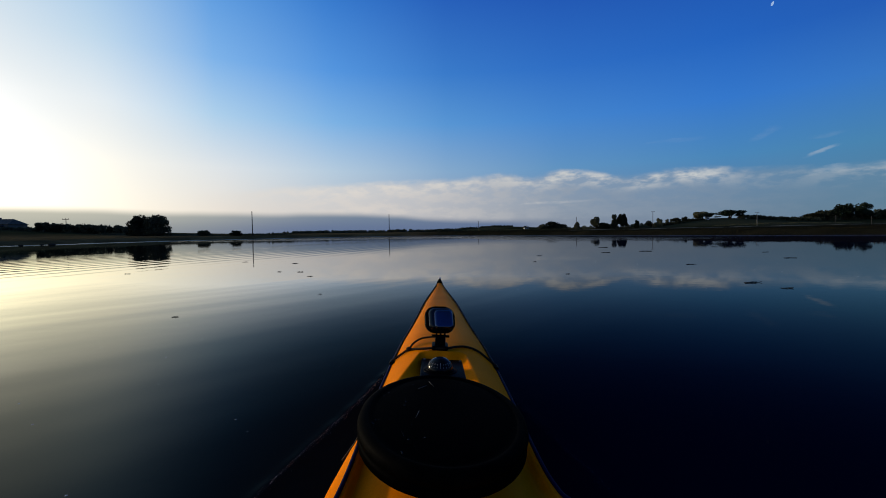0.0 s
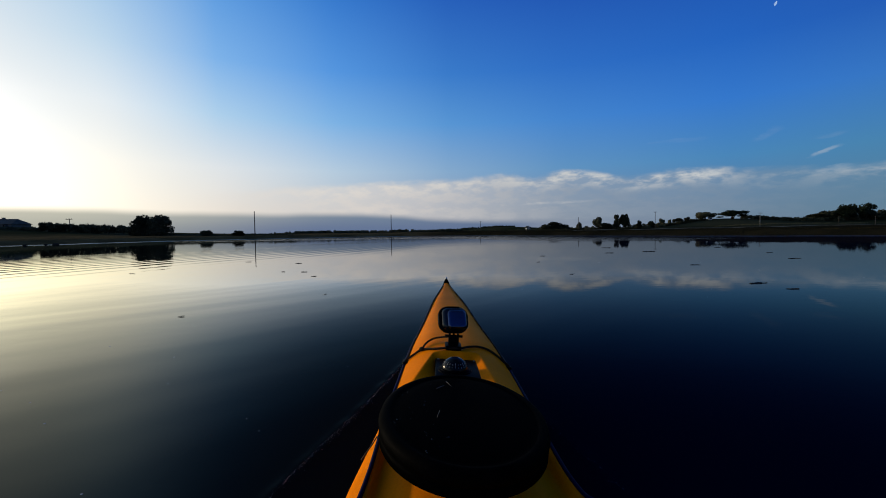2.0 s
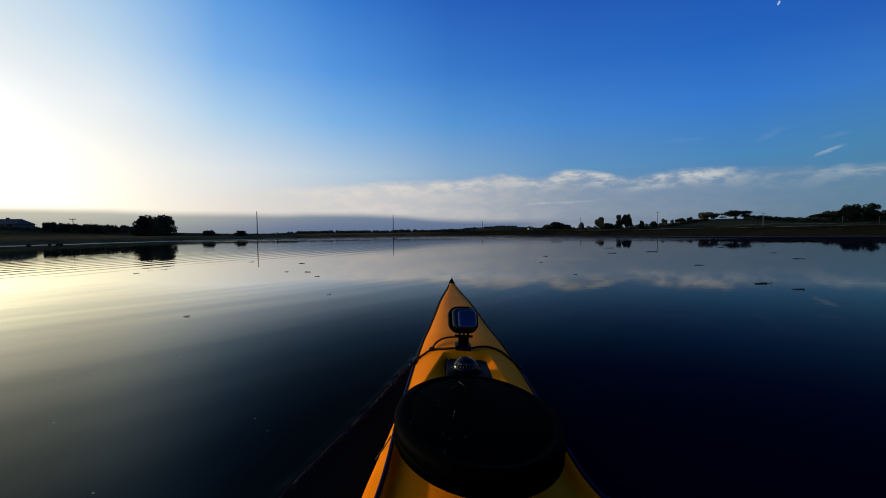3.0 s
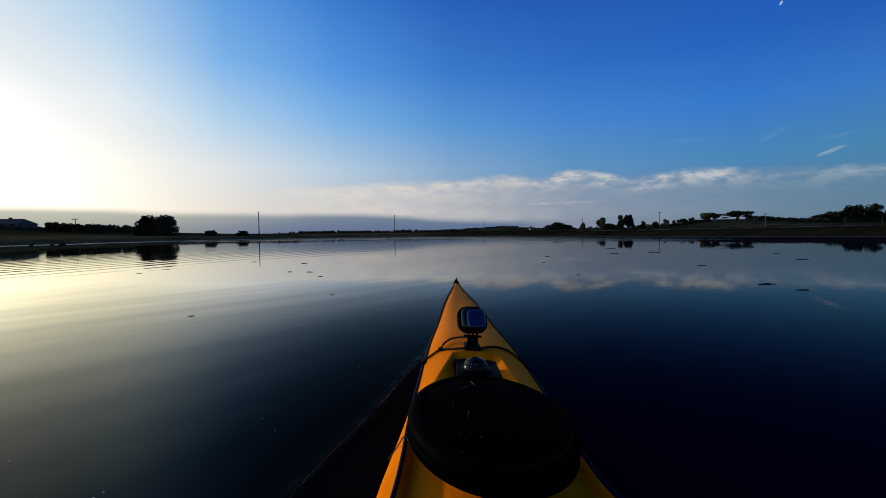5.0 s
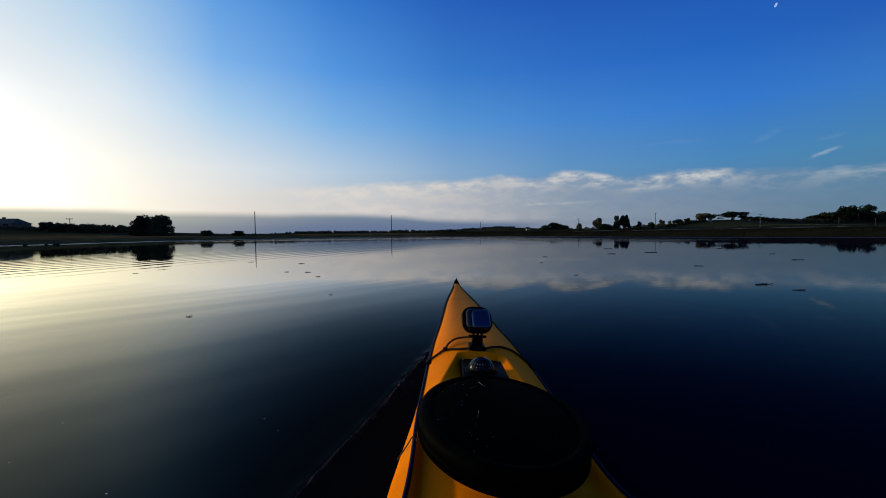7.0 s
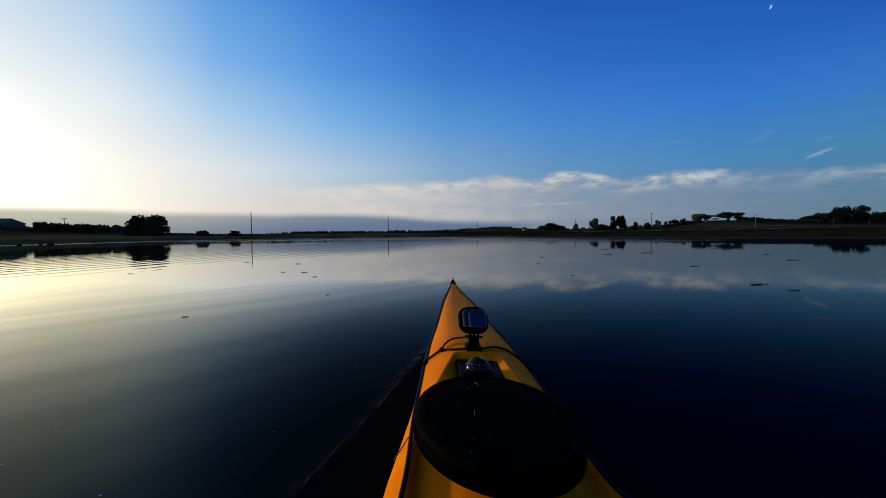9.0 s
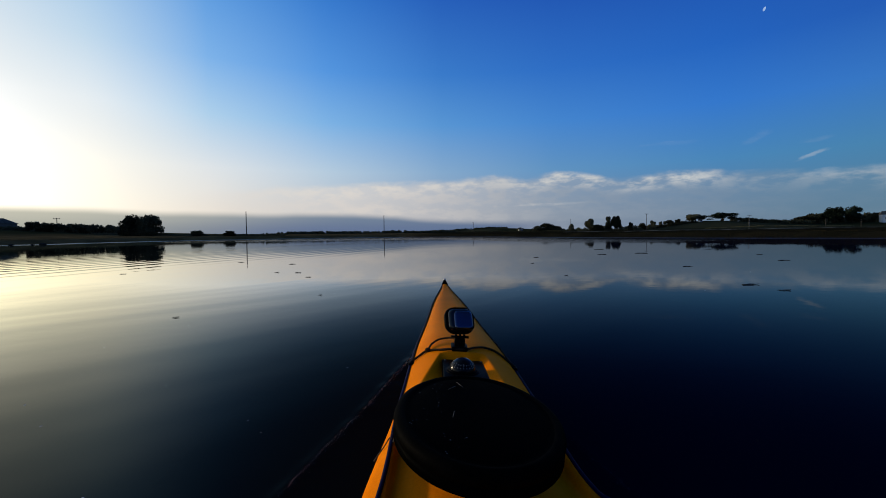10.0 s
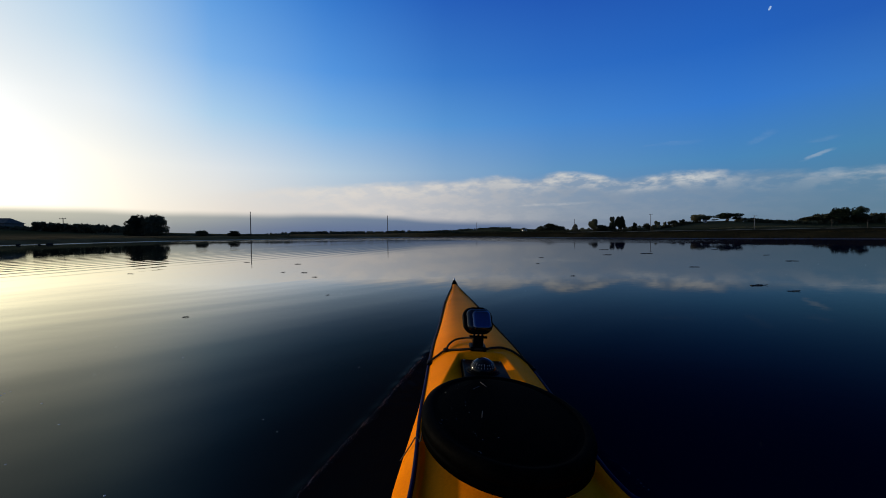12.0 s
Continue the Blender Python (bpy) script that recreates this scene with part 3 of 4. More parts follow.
bm = bmesh.new()
rings = []
for y, w, z, h in ((2.695, 0.019, 0.322, 0.012), (2.70, 0.0195, 0.326, 0.016), (2.74, 0.0145, 0.330, 0.018), (2.775, 0.010, 0.333, 0.018), (2.80, 0.005, 0.334, 0.014)):
    rings.append([bm.verts.new((w * math.sin(a), y, z + h * max(-0.8, math.cos(a)))) for a in (k * math.tau / 14 for k in range(14))])
for a, b in zip(rings, rings[1:]):
    for k in range(14):
        bm.faces.new((a[k], a[(k + 1) % 14], b[(k + 1) % 14], b[k]))
bm.faces.new(rings[0][::-1])
bm.faces.new(rings[-1])
part("bow_cap", bm, RUBBER, kayak, "black rubber cap on the bow")
bm = bmesh.new()
bmesh.ops.create_uvsphere(bm, u_segments=12, v_segments=8, radius=0.0095, matrix=pose(0, 2.797, 0.347) @ Matrix.Diagonal((0.8, 1.3, 1, 1)))
part("bow_tip", bm, PALE, kayak, "pale tip of the bow")


def lathe_oval(profile, rx, ry, steps=96, closed=True):
    """Rings of an oval turned from (inset metres, height) pairs, closed in the middle."""
    bm, rings = bmesh.new(), []
    for inset, z in profile:
        ring = []
        for k in range(steps):
            a = k * math.tau / steps
            ring.append(bm.verts.new(((rx - inset) * math.cos(a), (ry - inset) * math.sin(a), z)))
        rings.append(ring)
    for a, b in zip(rings, rings[1:]):
        for k in range(steps):
            bm.faces.new((a[k], a[(k + 1) % steps], b[(k + 1) % steps], b[k]))
    if not closed:
        return bm
    c = bm.verts.new((0, 0, profile[-1][1] + 0.0005))
    for k in range(steps):
        bm.faces.new((rings[-1][k], rings[-1][(k + 1) % steps], c))
    return bm


hatch = part("hatch_cover", lathe_oval(((0.007, -0.014), (0.002, -0.011), (0.0, -0.004), (0.003, 0.004), (0.010, 0.0075), (0.017, 0.0075), (0.021, 0.0062),
                                         (0.026, 0.0062), (0.032, 0.0078), (0.05, 0.009), (0.08, 0.0115), (0.11, 0.0130)), HATCH_RX, HATCH_RY),
             RUBBER, kayak, "black rubber oval hatch cover, wet")
hatch.matrix_basis = pose(HATCH_X, HATCH_Y, 0.340, -2.0)
rim = part("hatch_rim", lathe_oval(((0.11, -0.06), (0.06, -0.026), (0.004, -0.012), (0.004, 0.003), (0.012, 0.003), (0.014, -0.01)), HATCH_RX + 0.004, HATCH_RY + 0.004), RUBBER, kayak, "black hatch rim")
rim.matrix_basis = pose(HATCH_X, HATCH_Y, 0.325, -2.0)

# greyer ring stands in for sun catching the hatch edge
part("lip", lathe_oval(((0.009, -0.0155), (0.0005, -0.012), (-0.0015, -0.004), (0.0015, 0.0048), (0.009, 0.0086), (0.0155, 0.0086), (0.018, 0.0068)), HATCH_RX, HATCH_RY, closed=False),
     LIP, hatch, "grey-black raised lip")

for a, b in (((-0.026, 0.135), (-0.016, 0.105)), ((0.010, 0.01), (0.024, -0.05)), ((-0.045, 0.09), (-0.03, 0.11)), ((-0.04, -0.02), (-0.044, -0.05))):
    bm = rod(bmesh.new(), (a[0], a[1], 0.0122), (b[0], b[1], 0.0126), 0.0004, 0.0002, 5)
    part("scratch", bm, SCUFF, hatch, "pale scratch in the rubber")

rng = random.Random(4)
bm = bmesh.new()
for _ in range(60):
    a, r = rng.uniform(1.9, 4.4), math.sqrt(rng.random()) * 0.95
    x, y = HATCH_RX * r * math.cos(a), HATCH_RY * r * math.sin(a)
    s = rng.uniform(0.0005, 0.0014)
    z = 0.0065 if r > 0.8 else 0.0115
    bmesh.ops.create_icosphere(bm, subdivisions=1, radius=s, matrix=pose(x, y, z) @ Matrix.Diagonal((1.2, 1.2, 0.7, 1)))
tagged(part("water_drops", bm, GLOSS, hatch, "beads of water"), kind="stuff")

# compass in the recess
CZ, CY, PX = 0.312, 1.012, OFF + 0.007
plate = part("compass_plate", box(bmesh.new(), (0.108, 0.170, 0.040), pose(PX, CY + 0.003, CZ - 0.011), 0.004, 2), PLASTIC, kayak, "square black compass plate")
for sx_ in (-1, 1):
    for dy in (-1, 1):
        bm = bmesh.new()
        rod(bm, (PX + sx_ * 0.046, CY + 0.003 + dy * 0.074, CZ + 0.008), (PX + sx_ * 0.046, CY + 0.003 + dy * 0.074, CZ + 0.0105), 0.0032, 0.0026, 12)
        part("screw", bm, STEEL, plate, "small steel screw")
bm = bmesh.new()
for r, z0, z1 in ((0.042, 0.008, 0.011), (0.036, 0.011, 0.014)):
    rod(bm, (OFF, CY, CZ + z0), (OFF, CY, CZ + z1), r, r * 0.94, 40)
part("compass_ring", bm, PLASTIC, kayak, "round black compass housing")
bm = bmesh.new()
bmesh.ops.create_uvsphere(bm, u_segments=32, v_segments=20, radius=0.0315, matrix=pose(OFF, CY, CZ + 0.010) @ Matrix.Diagonal((1, 1, 0.95, 1)))
dome = part("compass_dome", bm, DOME, kayak, "dark glossy compass dome")
for k in range(24):
    a = k * math.tau / 24
    for lift, size in ((38, 0.0036 if k % 3 else 0.008), (24, 0.0030)):
        r = 0.0317
        bm = bmesh.new()
        c = Vector((math.cos(a) * math.cos(radians(lift)) * r, math.sin(a) * math.cos(radians(lift)) * r, math.sin(radians(lift)) * r * 0.95))
        m = Matrix.Translation(Vector((OFF, CY, CZ + 0.010)) + c) @ c.to_track_quat("Z", "Y").to_matrix().to_4x4()
        box(bm, (0.0009, size, 0.0004), m)
        part("card_mark", bm, MARK, dome, "pale degree mark")

# second camera in a clear case on a stalk
GX, GY = OFF, 1.150
GZ = float(deck_height(np.float64(GX), GY))
action = thing("action_camera", "small camera in a dark clear waterproof case on the foredeck", "camera")
action.matrix_basis = kayak.matrix_basis @ pose(GX, GY, GZ)
part("mount_base", box(bmesh.new(), (0.044, 0.052, 0.012), pose(0, 0, 0.006), 0.005, 3), PLASTIC, action, "black adhesive mount")
bm = bmesh.new()
box(bm, (0.028, 0.026, 0.024), pose(0, 0, 0.022), 0.004, 2)
for dx in (-0.011, 0.0, 0.011):
    rod(bm, (dx - 0.0025, 0, 0.034), (dx + 0.0025, 0, 0.034), 0.009, 0.009, 20)
rod(bm, (-0.024, 0, 0.034), (0.024, 0, 0.034), 0.0035, 0.0035, 10)
part("stalk", bm, PLASTIC, action, "black hinged stalk with thumbscrew")
tip = pose(-0.003, 0.004, 0.075, -34, 0, 11)


def slab(profile, w, h, r, m, steps=8):
    """A slab with round corners, turned from (inset, depth) pairs, its front towards the paddler."""
    bm, rings = bmesh.new(), []
    for inset, z in profile:
        ring = []
        for cx, cy, a0 in ((1, 1, 0), (-1, 1, 90), (-1, -1, 180), (1, -1, 270)):
            for k in range(steps + 1):
                a = radians(a0 + 90 * k / steps)
                rr = max(r - inset, 0.001)
                p = Vector((cx * (w / 2 - r) + rr * math.cos(a), -z, cy * (h / 2 - r) + rr * math.sin(a)))
                ring.append(bm.verts.new(m @ p))
        rings.append(ring)
    n = len(rings[0])
    for a, b in zip(rings, rings[1:]):
        for k in range(n):
            bm.faces.new((a[k], a[(k + 1) % n], b[(k + 1) % n], b[k]))
    bm.faces.new(rings[0][::-1])
    bm.faces.new(rings[-1])
    return bm


case = part("case", slab(((0.010, -0.020), (0.004, -0.017), (0.0, -0.010), (0.0, 0.010), (0.004, 0.017), (0.010, 0.020)), 0.070, 0.064, 0.017, tip), GLOSS, action, "dark clear plastic case")
part("back_door", slab(((0.0, 0.010), (0.001, 0.019), (0.003, 0.0225), (0.006, 0.0245), (0.009, 0.0252)), 0.054, 0.056, 0.013, tip @ pose(0.005, 0, -0.004)), SCREEN, case, "glossy rounded back, blue tinted, mirroring the sky")
part("case_frame", slab(((0.004, -0.004), (0.0, -0.001), (0.0, 0.007), (0.004, 0.010)), 0.082, 0.074, 0.027, tip @ pose(-0.002, 0, 0.001)), PLASTIC, case, "black gasket frame round the case")
bm = bmesh.new()
box(bm, (0.036, 0.016, 0.007), tip @ pose(0, -0.002, 0.035), 0.003, 2)
part("latch", bm, PLASTIC, case, "black top latch")
for k in (-1, 1):
    bm = bmesh.new()
    rod(bm, tip @ Vector((k * 0.036, 0, 0.012)), tip @ Vector((k * 0.041, 0, 0.012)), 0.005, 0.004, 12)
    part("button", bm, PLASTIC, case, "black side button")


def on_deck(x, y, lift=0.004):
    return (x, y, float(deck_height(np.float64(x), y)) + lift)


cord = [(-float(seam_half(1.16)) - 0.003, 1.16, float(sheer(1.16)) + 0.004), on_deck(-0.118, 1.165, 0.005), on_deck(-0.098, 1.17), on_deck(-0.06, 1.14), on_deck(-0.030, 1.128, 0.006),
        on_deck(0.002, 1.128, 0.006), on_deck(0.030, 1.162), on_deck(0.062, 1.182), on_deck(0.098, 1.180), (float(seam_half(1.165)) + 0.005, 1.165, float(sheer(1.165)) + 0.007)]
part("deck_line", tube(bmesh.new(), smooth_line(cord), 0.0032, 8), ROPE, kayak, "dark cord across the foredeck")
tether = [on_deck(-0.096, 1.172, 0.005), on_deck(-0.088, 1.205, 0.008), on_deck(-0.068, 1.235, 0.009), on_deck(-0.040, 1.235, 0.012), on_deck(-0.022, 1.20, 0.020), on_deck(-0.016, 1.155, 0.030)]
part("tether", tube(bmesh.new(), smooth_line(tether), 0.0028, 8), ROPE, kayak, "thin safety tether")
bm = bmesh.new()
bmesh.ops.create_icosphere(bm, subdivisions=2, radius=0.0075, matrix=pose(*on_deck(-0.097, 1.171, 0.006)) @ Matrix.Diagonal((1.1, 1.3, 0.8, 1)))
part("knot", bm, ROPE, kayak, "knot in the cord")
for side, y in ((-1, 1.16), (1, 1.165)):
    bm = box(bmesh.new(), (0.014, 0.030, 0.012), pose(side * (float(seam_half(y)) - 0.001) + float(lean_over(y)), y, float(sheer(y)) + 0.004), 0.004, 3)
    part("deck_fitting", bm, PLASTIC, kayak, "black deck line fitting")
line_r = [(float(seam_half(y) + lean_over(y)) - 0.006, y, float(deck_height(np.float64(seam_half(y) + lean_over(y) - 0.006), y)) + 0.004) for y in np.linspace(1.165, 2.6, 30)]
part("deck_line", tube(bmesh.new(), line_r, 0.0026, 6), ROPE, kayak, "dark perimeter cord along the edge")
line_l = [(-float(seam_half(y) - lean_over(y)) + 0.0025, y, float(deck_height(np.float64(-seam_half(y) + lean_over(y) + 0.0025), y)) + 0.004) for y in np.linspace(1.16, 2.6, 30)]
part("deck_line", tube(bmesh.new(), line_l, 0.0026, 6), ROPE, kayak, "dark perimeter cord along the edge")
edge_s, edge_h = float(seam_half(0.765) - lean_over(0.765)), float(half(0.745) - lean_over(0.745))
fray = [(OFF - 0.106, 0.640, 0.3475), (OFF - 0.116, 0.648, 0.346), (OFF - 0.125, 0.655, 0.343), (OFF - 0.134, 0.680, 0.330), (-edge_s + 0.004, 0.745, edge_height(-1, 0.745) + 0.007),
        (-edge_s - 0.004, 0.762, edge_height(-1, 0.762) + 0.005), (-edge_s - 0.013, 0.760, edge_height(-1, 0.76) - 0.010), (-edge_h - 0.002, 0.745, float(sheer(0.745)) - 0.030)]
bm = tube(bmesh.new(), smooth_line(fray), 0.0012, 7)
for _ in range(46):
    p = Vector(rng.choice(smooth_line(fray)[:34]))
    rod(bm, p, p + Vector((rng.uniform(-0.006, 0.006), rng.uniform(-0.006, 0.006), rng.uniform(-0.001, 0.003))), 0.0004, 0.0002, 4)
end = Vector(fray[0])
for _ in range(5):
    rod(bm, end, end + Vector((rng.uniform(0.006, 0.020), rng.uniform(-0.012, 0.002), rng.uniform(0.0, 0.003))), 0.0004, 0.0002, 4)
part("frayed_cord", bm, FRAYED, kayak, "frayed brown cord over the edge")

# ---------------------------------------------------------------- foam on the wash, flecks and weed on the water
def scatter_blobs(name, spots, mat, label):
    verts, faces = [], []
    for x, y, z, r, flat in spots:
        b = len(verts)
        k = 6
        verts += [(x + r * math.cos(i * math.tau / k + r * 900) * rng.uniform(0.7, 1.3), y + r * math.sin(i * math.tau / k + r * 900) * rng.uniform(0.7, 1.3), z - 0.0005) for i in range(k)] + [(x, y, z + r * flat)]
        faces += [(b + i, b + (i + 1) % k, b + k) for i in range(k)]
    return tagged(sheet(name, verts, faces, mat), label, "foam", kind="stuff")


spots = []
for _ in range(900):
    side = -1 if rng.random() < 0.86 else 1
    y = 2.25 - 1.7 * rng.random()
    o = (BOW_Y - y) * 0.235 + 0.004 * math.sin(y * 7) - abs(rng.gauss(0, 0.010)) + 0.006
    x = KX + side * o
    z = float(wash_height(np.float64(x), np.float64(y)))
    spots.append((x, y, z, rng.uniform(0.0003, 0.0011), 0.6))
scatter_blobs("foam", spots, FOAM, "fine foam beads along the bow wash")
spots = [(rng.uniform(-9, -0.6) * (0.4 + rng.random()), 1.0 + 8 * rng.random() ** 1.5, 0.0005, rng.uniform(0.001, 0.0045), 0.15) for _ in range(300)]
spots += [(rng.uniform(0.8, 9), 2.0 + 9 * rng.random(), 0.0005, rng.uniform(0.002, 0.007), 0.15) for _ in range(50)]
scatter_blobs("foam", spots, FOAM, "scattered pale flecks drifting on the water")


def weed(x, y, length, seed, turn_deg):
    r = random.Random(seed)
    bm = bmesh.new()
    for k in range(11):
        a = Vector((r.uniform(-0.5, 0.25) * length, r.gauss(0, 0.07) * length, 0.002))
        pts = [a]
        for _ in range(4):
            pts.append(pts[-1] + Vector((length * r.uniform(0.03, 0.16), length * r.uniform(-0.07, 0.07), r.uniform(-0.002, 0.003))))
        tube(bm, smooth_line(pts, 4), length * r.uniform(0.007, 0.02), 5)
        for p in pts[1:]:
            bmesh.ops.create_icosphere(bm, subdivisions=1, radius=length * r.uniform(0.015, 0.035), matrix=Matrix.Translation(p) @ Matrix.Diagonal((1.6, 1, 0.4, 1)))
    ob = part("seaweed", bm, WEED, None, "dark strand of wet seaweed floating on the water")
    ob.matrix_basis = pose(x, y, 0.001, 0, 0, turn_deg)
    return tagged(ob, "", "seaweed", "drifting seaweed")


for k, (x, y, length, a) in enumerate((
        (3.75, 4.95, 0.30, 8), (3.75, 4.45, 0.16, -12), (4.8, 12.0, 0.32, 4), (6.1, 12.4, 0.5, -4), (2.1, 8.9, 0.14, 6), (6.1, 15.5, 0.4, 3),
        (2.0, 6.3, 0.10, 14), (-2.05, 3.45, 0.07, 30), (-5.4, 7.6, 0.14, 10), (-1.9, 6.6, 0.12, -8), (9.5, 14.5, 0.4, 0), (-3.1, 9.6, 0.22, 5), (-2.3, 7.4, 0.16, -10), (-2.7, 7.5, 0.10, 20), (-4.6, 10.4, 0.2, 0), (-1.2, 4.6, 0.06, 15), (4.6, 7.6, 0.22, 6), (7.4, 8.8, 0.3, -6), (8.6, 11.0, 0.25, 10), (2.7, 11.0, 0.2, -3))):
    weed(x, y, length * 0.75, 20 + k, a)

# ---------------------------------------------------------------- trees, scrub and hedges


def leaf_sheet(rng_, blobs, count, size, squash=1.0):
    """Many small leaf sprays scattered through overlapping lobes."""
    verts, faces = [], []
    total = sum(b[3] ** 2 for b in blobs)
    for cx, cy, cz, r in blobs:
        for _ in range(max(8, int(count * r * r / total))):
            v = Vector((rng_.gauss(0, 1), rng_.gauss(0, 1), rng_.gauss(0, 1))).normalized() * r * (0.55 + 0.5 * rng_.random() ** 0.6)
            c = Vector((cx + v.x, cy + v.y, cz + v.z * squash))
            q = Euler((rng_.uniform(0, 6.3), rng_.uniform(0, 6.3), rng_.uniform(0, 6.3))).to_matrix()
            s = size * rng_.uniform(0.6, 1.3)
            b = len(verts)
            for dx, dy, dz in ((-1, 0, 0), (-0.2, -0.55, 0.12), (1, 0, 0), (0.15, 0.55, -0.1)):
                verts.append(tuple(c + q @ Vector((dx * s, dy * s, dz * s))))
            faces.append((b, b + 1, b + 2, b + 3))
    return verts, faces


def tree(seed, kind):
    """A unit tree, 1 m high and 1 m wide: tapered trunk, limbs, crown of many leaf sprays."""
    r = random.Random(seed)
    ob = thing("tree", "", "tree")
    bm = bmesh.new()
    blobs = []
    if kind == "pine":
        for k in range(3):
            base = Vector((r.uniform(-0.16, 0.16), r.uniform(-0.1, 0.1), 0))
            topp = base + Vector((r.uniform(-0.12, 0.12), r.uniform(-0.1, 0.1), 0.72))
            rod(bm, base, topp, 0.022, 0.010, 7)
            for _ in range(5):
                a = base.lerp(topp, r.uniform(0.55, 1.0))
                e = a + Vector((r.uniform(-0.36, 0.36), r.uniform(-0.3, 0.3), r.uniform(0.04, 0.2)))
                rod(bm, a, e, 0.010, 0.004, 5)
                blobs.append((e.x, e.y, min(e.z, 0.84), r.uniform(0.13, 0.20)))
        for _ in range(12):
            a, u = r.uniform(0, math.tau), math.sqrt(r.random())
            blobs.append((0.36 * u * math.cos(a), 0.36 * u * math.sin(a), 0.87 - 0.45 * u * u - 0.30 * r.random(), r.uniform(0.10, 0.16)))
        for _ in range(14):
            a, u = r.uniform(0, math.tau), math.sqrt(r.random())
            blobs.append((0.40 * u * math.cos(a), 0.40 * u * math.sin(a), 0.84 - 0.48 * u * u - 0.20 * r.random(), r.uniform(0.09, 0.14)))
        v, f = leaf_sheet(r, blobs, 5200, 0.032, 0.8)
        mat = NEEDLE
    else:
        trunk = {"oak": 0.20, "round": 0.12, "poplar": 0.15, "bush": 0.05}[kind]
        lean = Vector((r.uniform(-0.05, 0.05), r.uniform(-0.05, 0.05), 0.55))
        rod(bm, (0, 0, -0.02), lean * trunk / 0.55, 0.045, 0.034, 8)
        rod(bm, lean * trunk / 0.55, lean, 0.034, 0.014, 7)
        for _ in range(8):
            a = lean * r.uniform(trunk / 0.55, 1.0)
            h = {"oak": (0.35, 0.85), "round": (0.25, 0.85), "poplar": (0.2, 0.9), "bush": (0.2, 0.75)}[kind]
            wide = 0.22 if kind == "poplar" else 0.36
            e = Vector((r.uniform(-wide, wide), r.uniform(-wide, wide), r.uniform(*h)))
            rod(bm, a, e, 0.016, 0.005, 5)
            reach = 1 - abs(e.z - 0.5) * 0.5
            blobs.append((e.x * reach, e.y * reach, e.z, r.uniform(0.13, 0.23)))
        if kind in ("round", "bush"):
            blobs = []
            for _ in range(64):
                z = r.uniform(0.06, 0.86)
                w = 0.40 * math.sqrt(max(0.03, 1 - ((z - 0.36) / 0.60) ** 2))
                a, u = r.uniform(0, math.tau), math.sqrt(r.random())
                blobs.append((w * u * math.cos(a), w * u * math.sin(a), z, r.uniform(0.10, 0.16)))
        lows = {"oak": 0.26, "round": 0.14, "poplar": 0.15, "bush": 0.10}[kind]
        for _ in range(0 if kind in ("round", "bush") else 13):
            a = r.uniform(0, math.tau)
            z = r.uniform(lows, 0.86)
            w = math.sqrt(max(0.02, 1 - ((z - 0.45) / 0.55) ** 2)) * 0.36
            blobs.append((w * math.cos(a) * r.uniform(0.5, 1.0), w * math.sin(a) * r.uniform(0.5, 1.0), z, r.uniform(0.09, 0.17)))
        v, f = leaf_sheet(r, blobs, 9000, 0.034)
        mat = LEAF
    part("trunk", bm, BARK, ob, "", smooth=True)
    sheet("crown", v, f, mat, ob, "", smooth=False)
    return ob


LABELS = {"oak": "dark broadleaf tree with a dense rounded crown", "round": "dark low broad tree among hedges behind the shore",
          "poplar": "tall narrow dark tree above the hedge", "bush": "small dark bush on the low bank", "pine": "dark pine with bare stems and a broad domed crown"}
MODELS = {kind: [tree(100 * i + j, kind) for j in range(3)] for i, kind in enumerate(("oak", "round", "poplar", "bush", "pine"))}
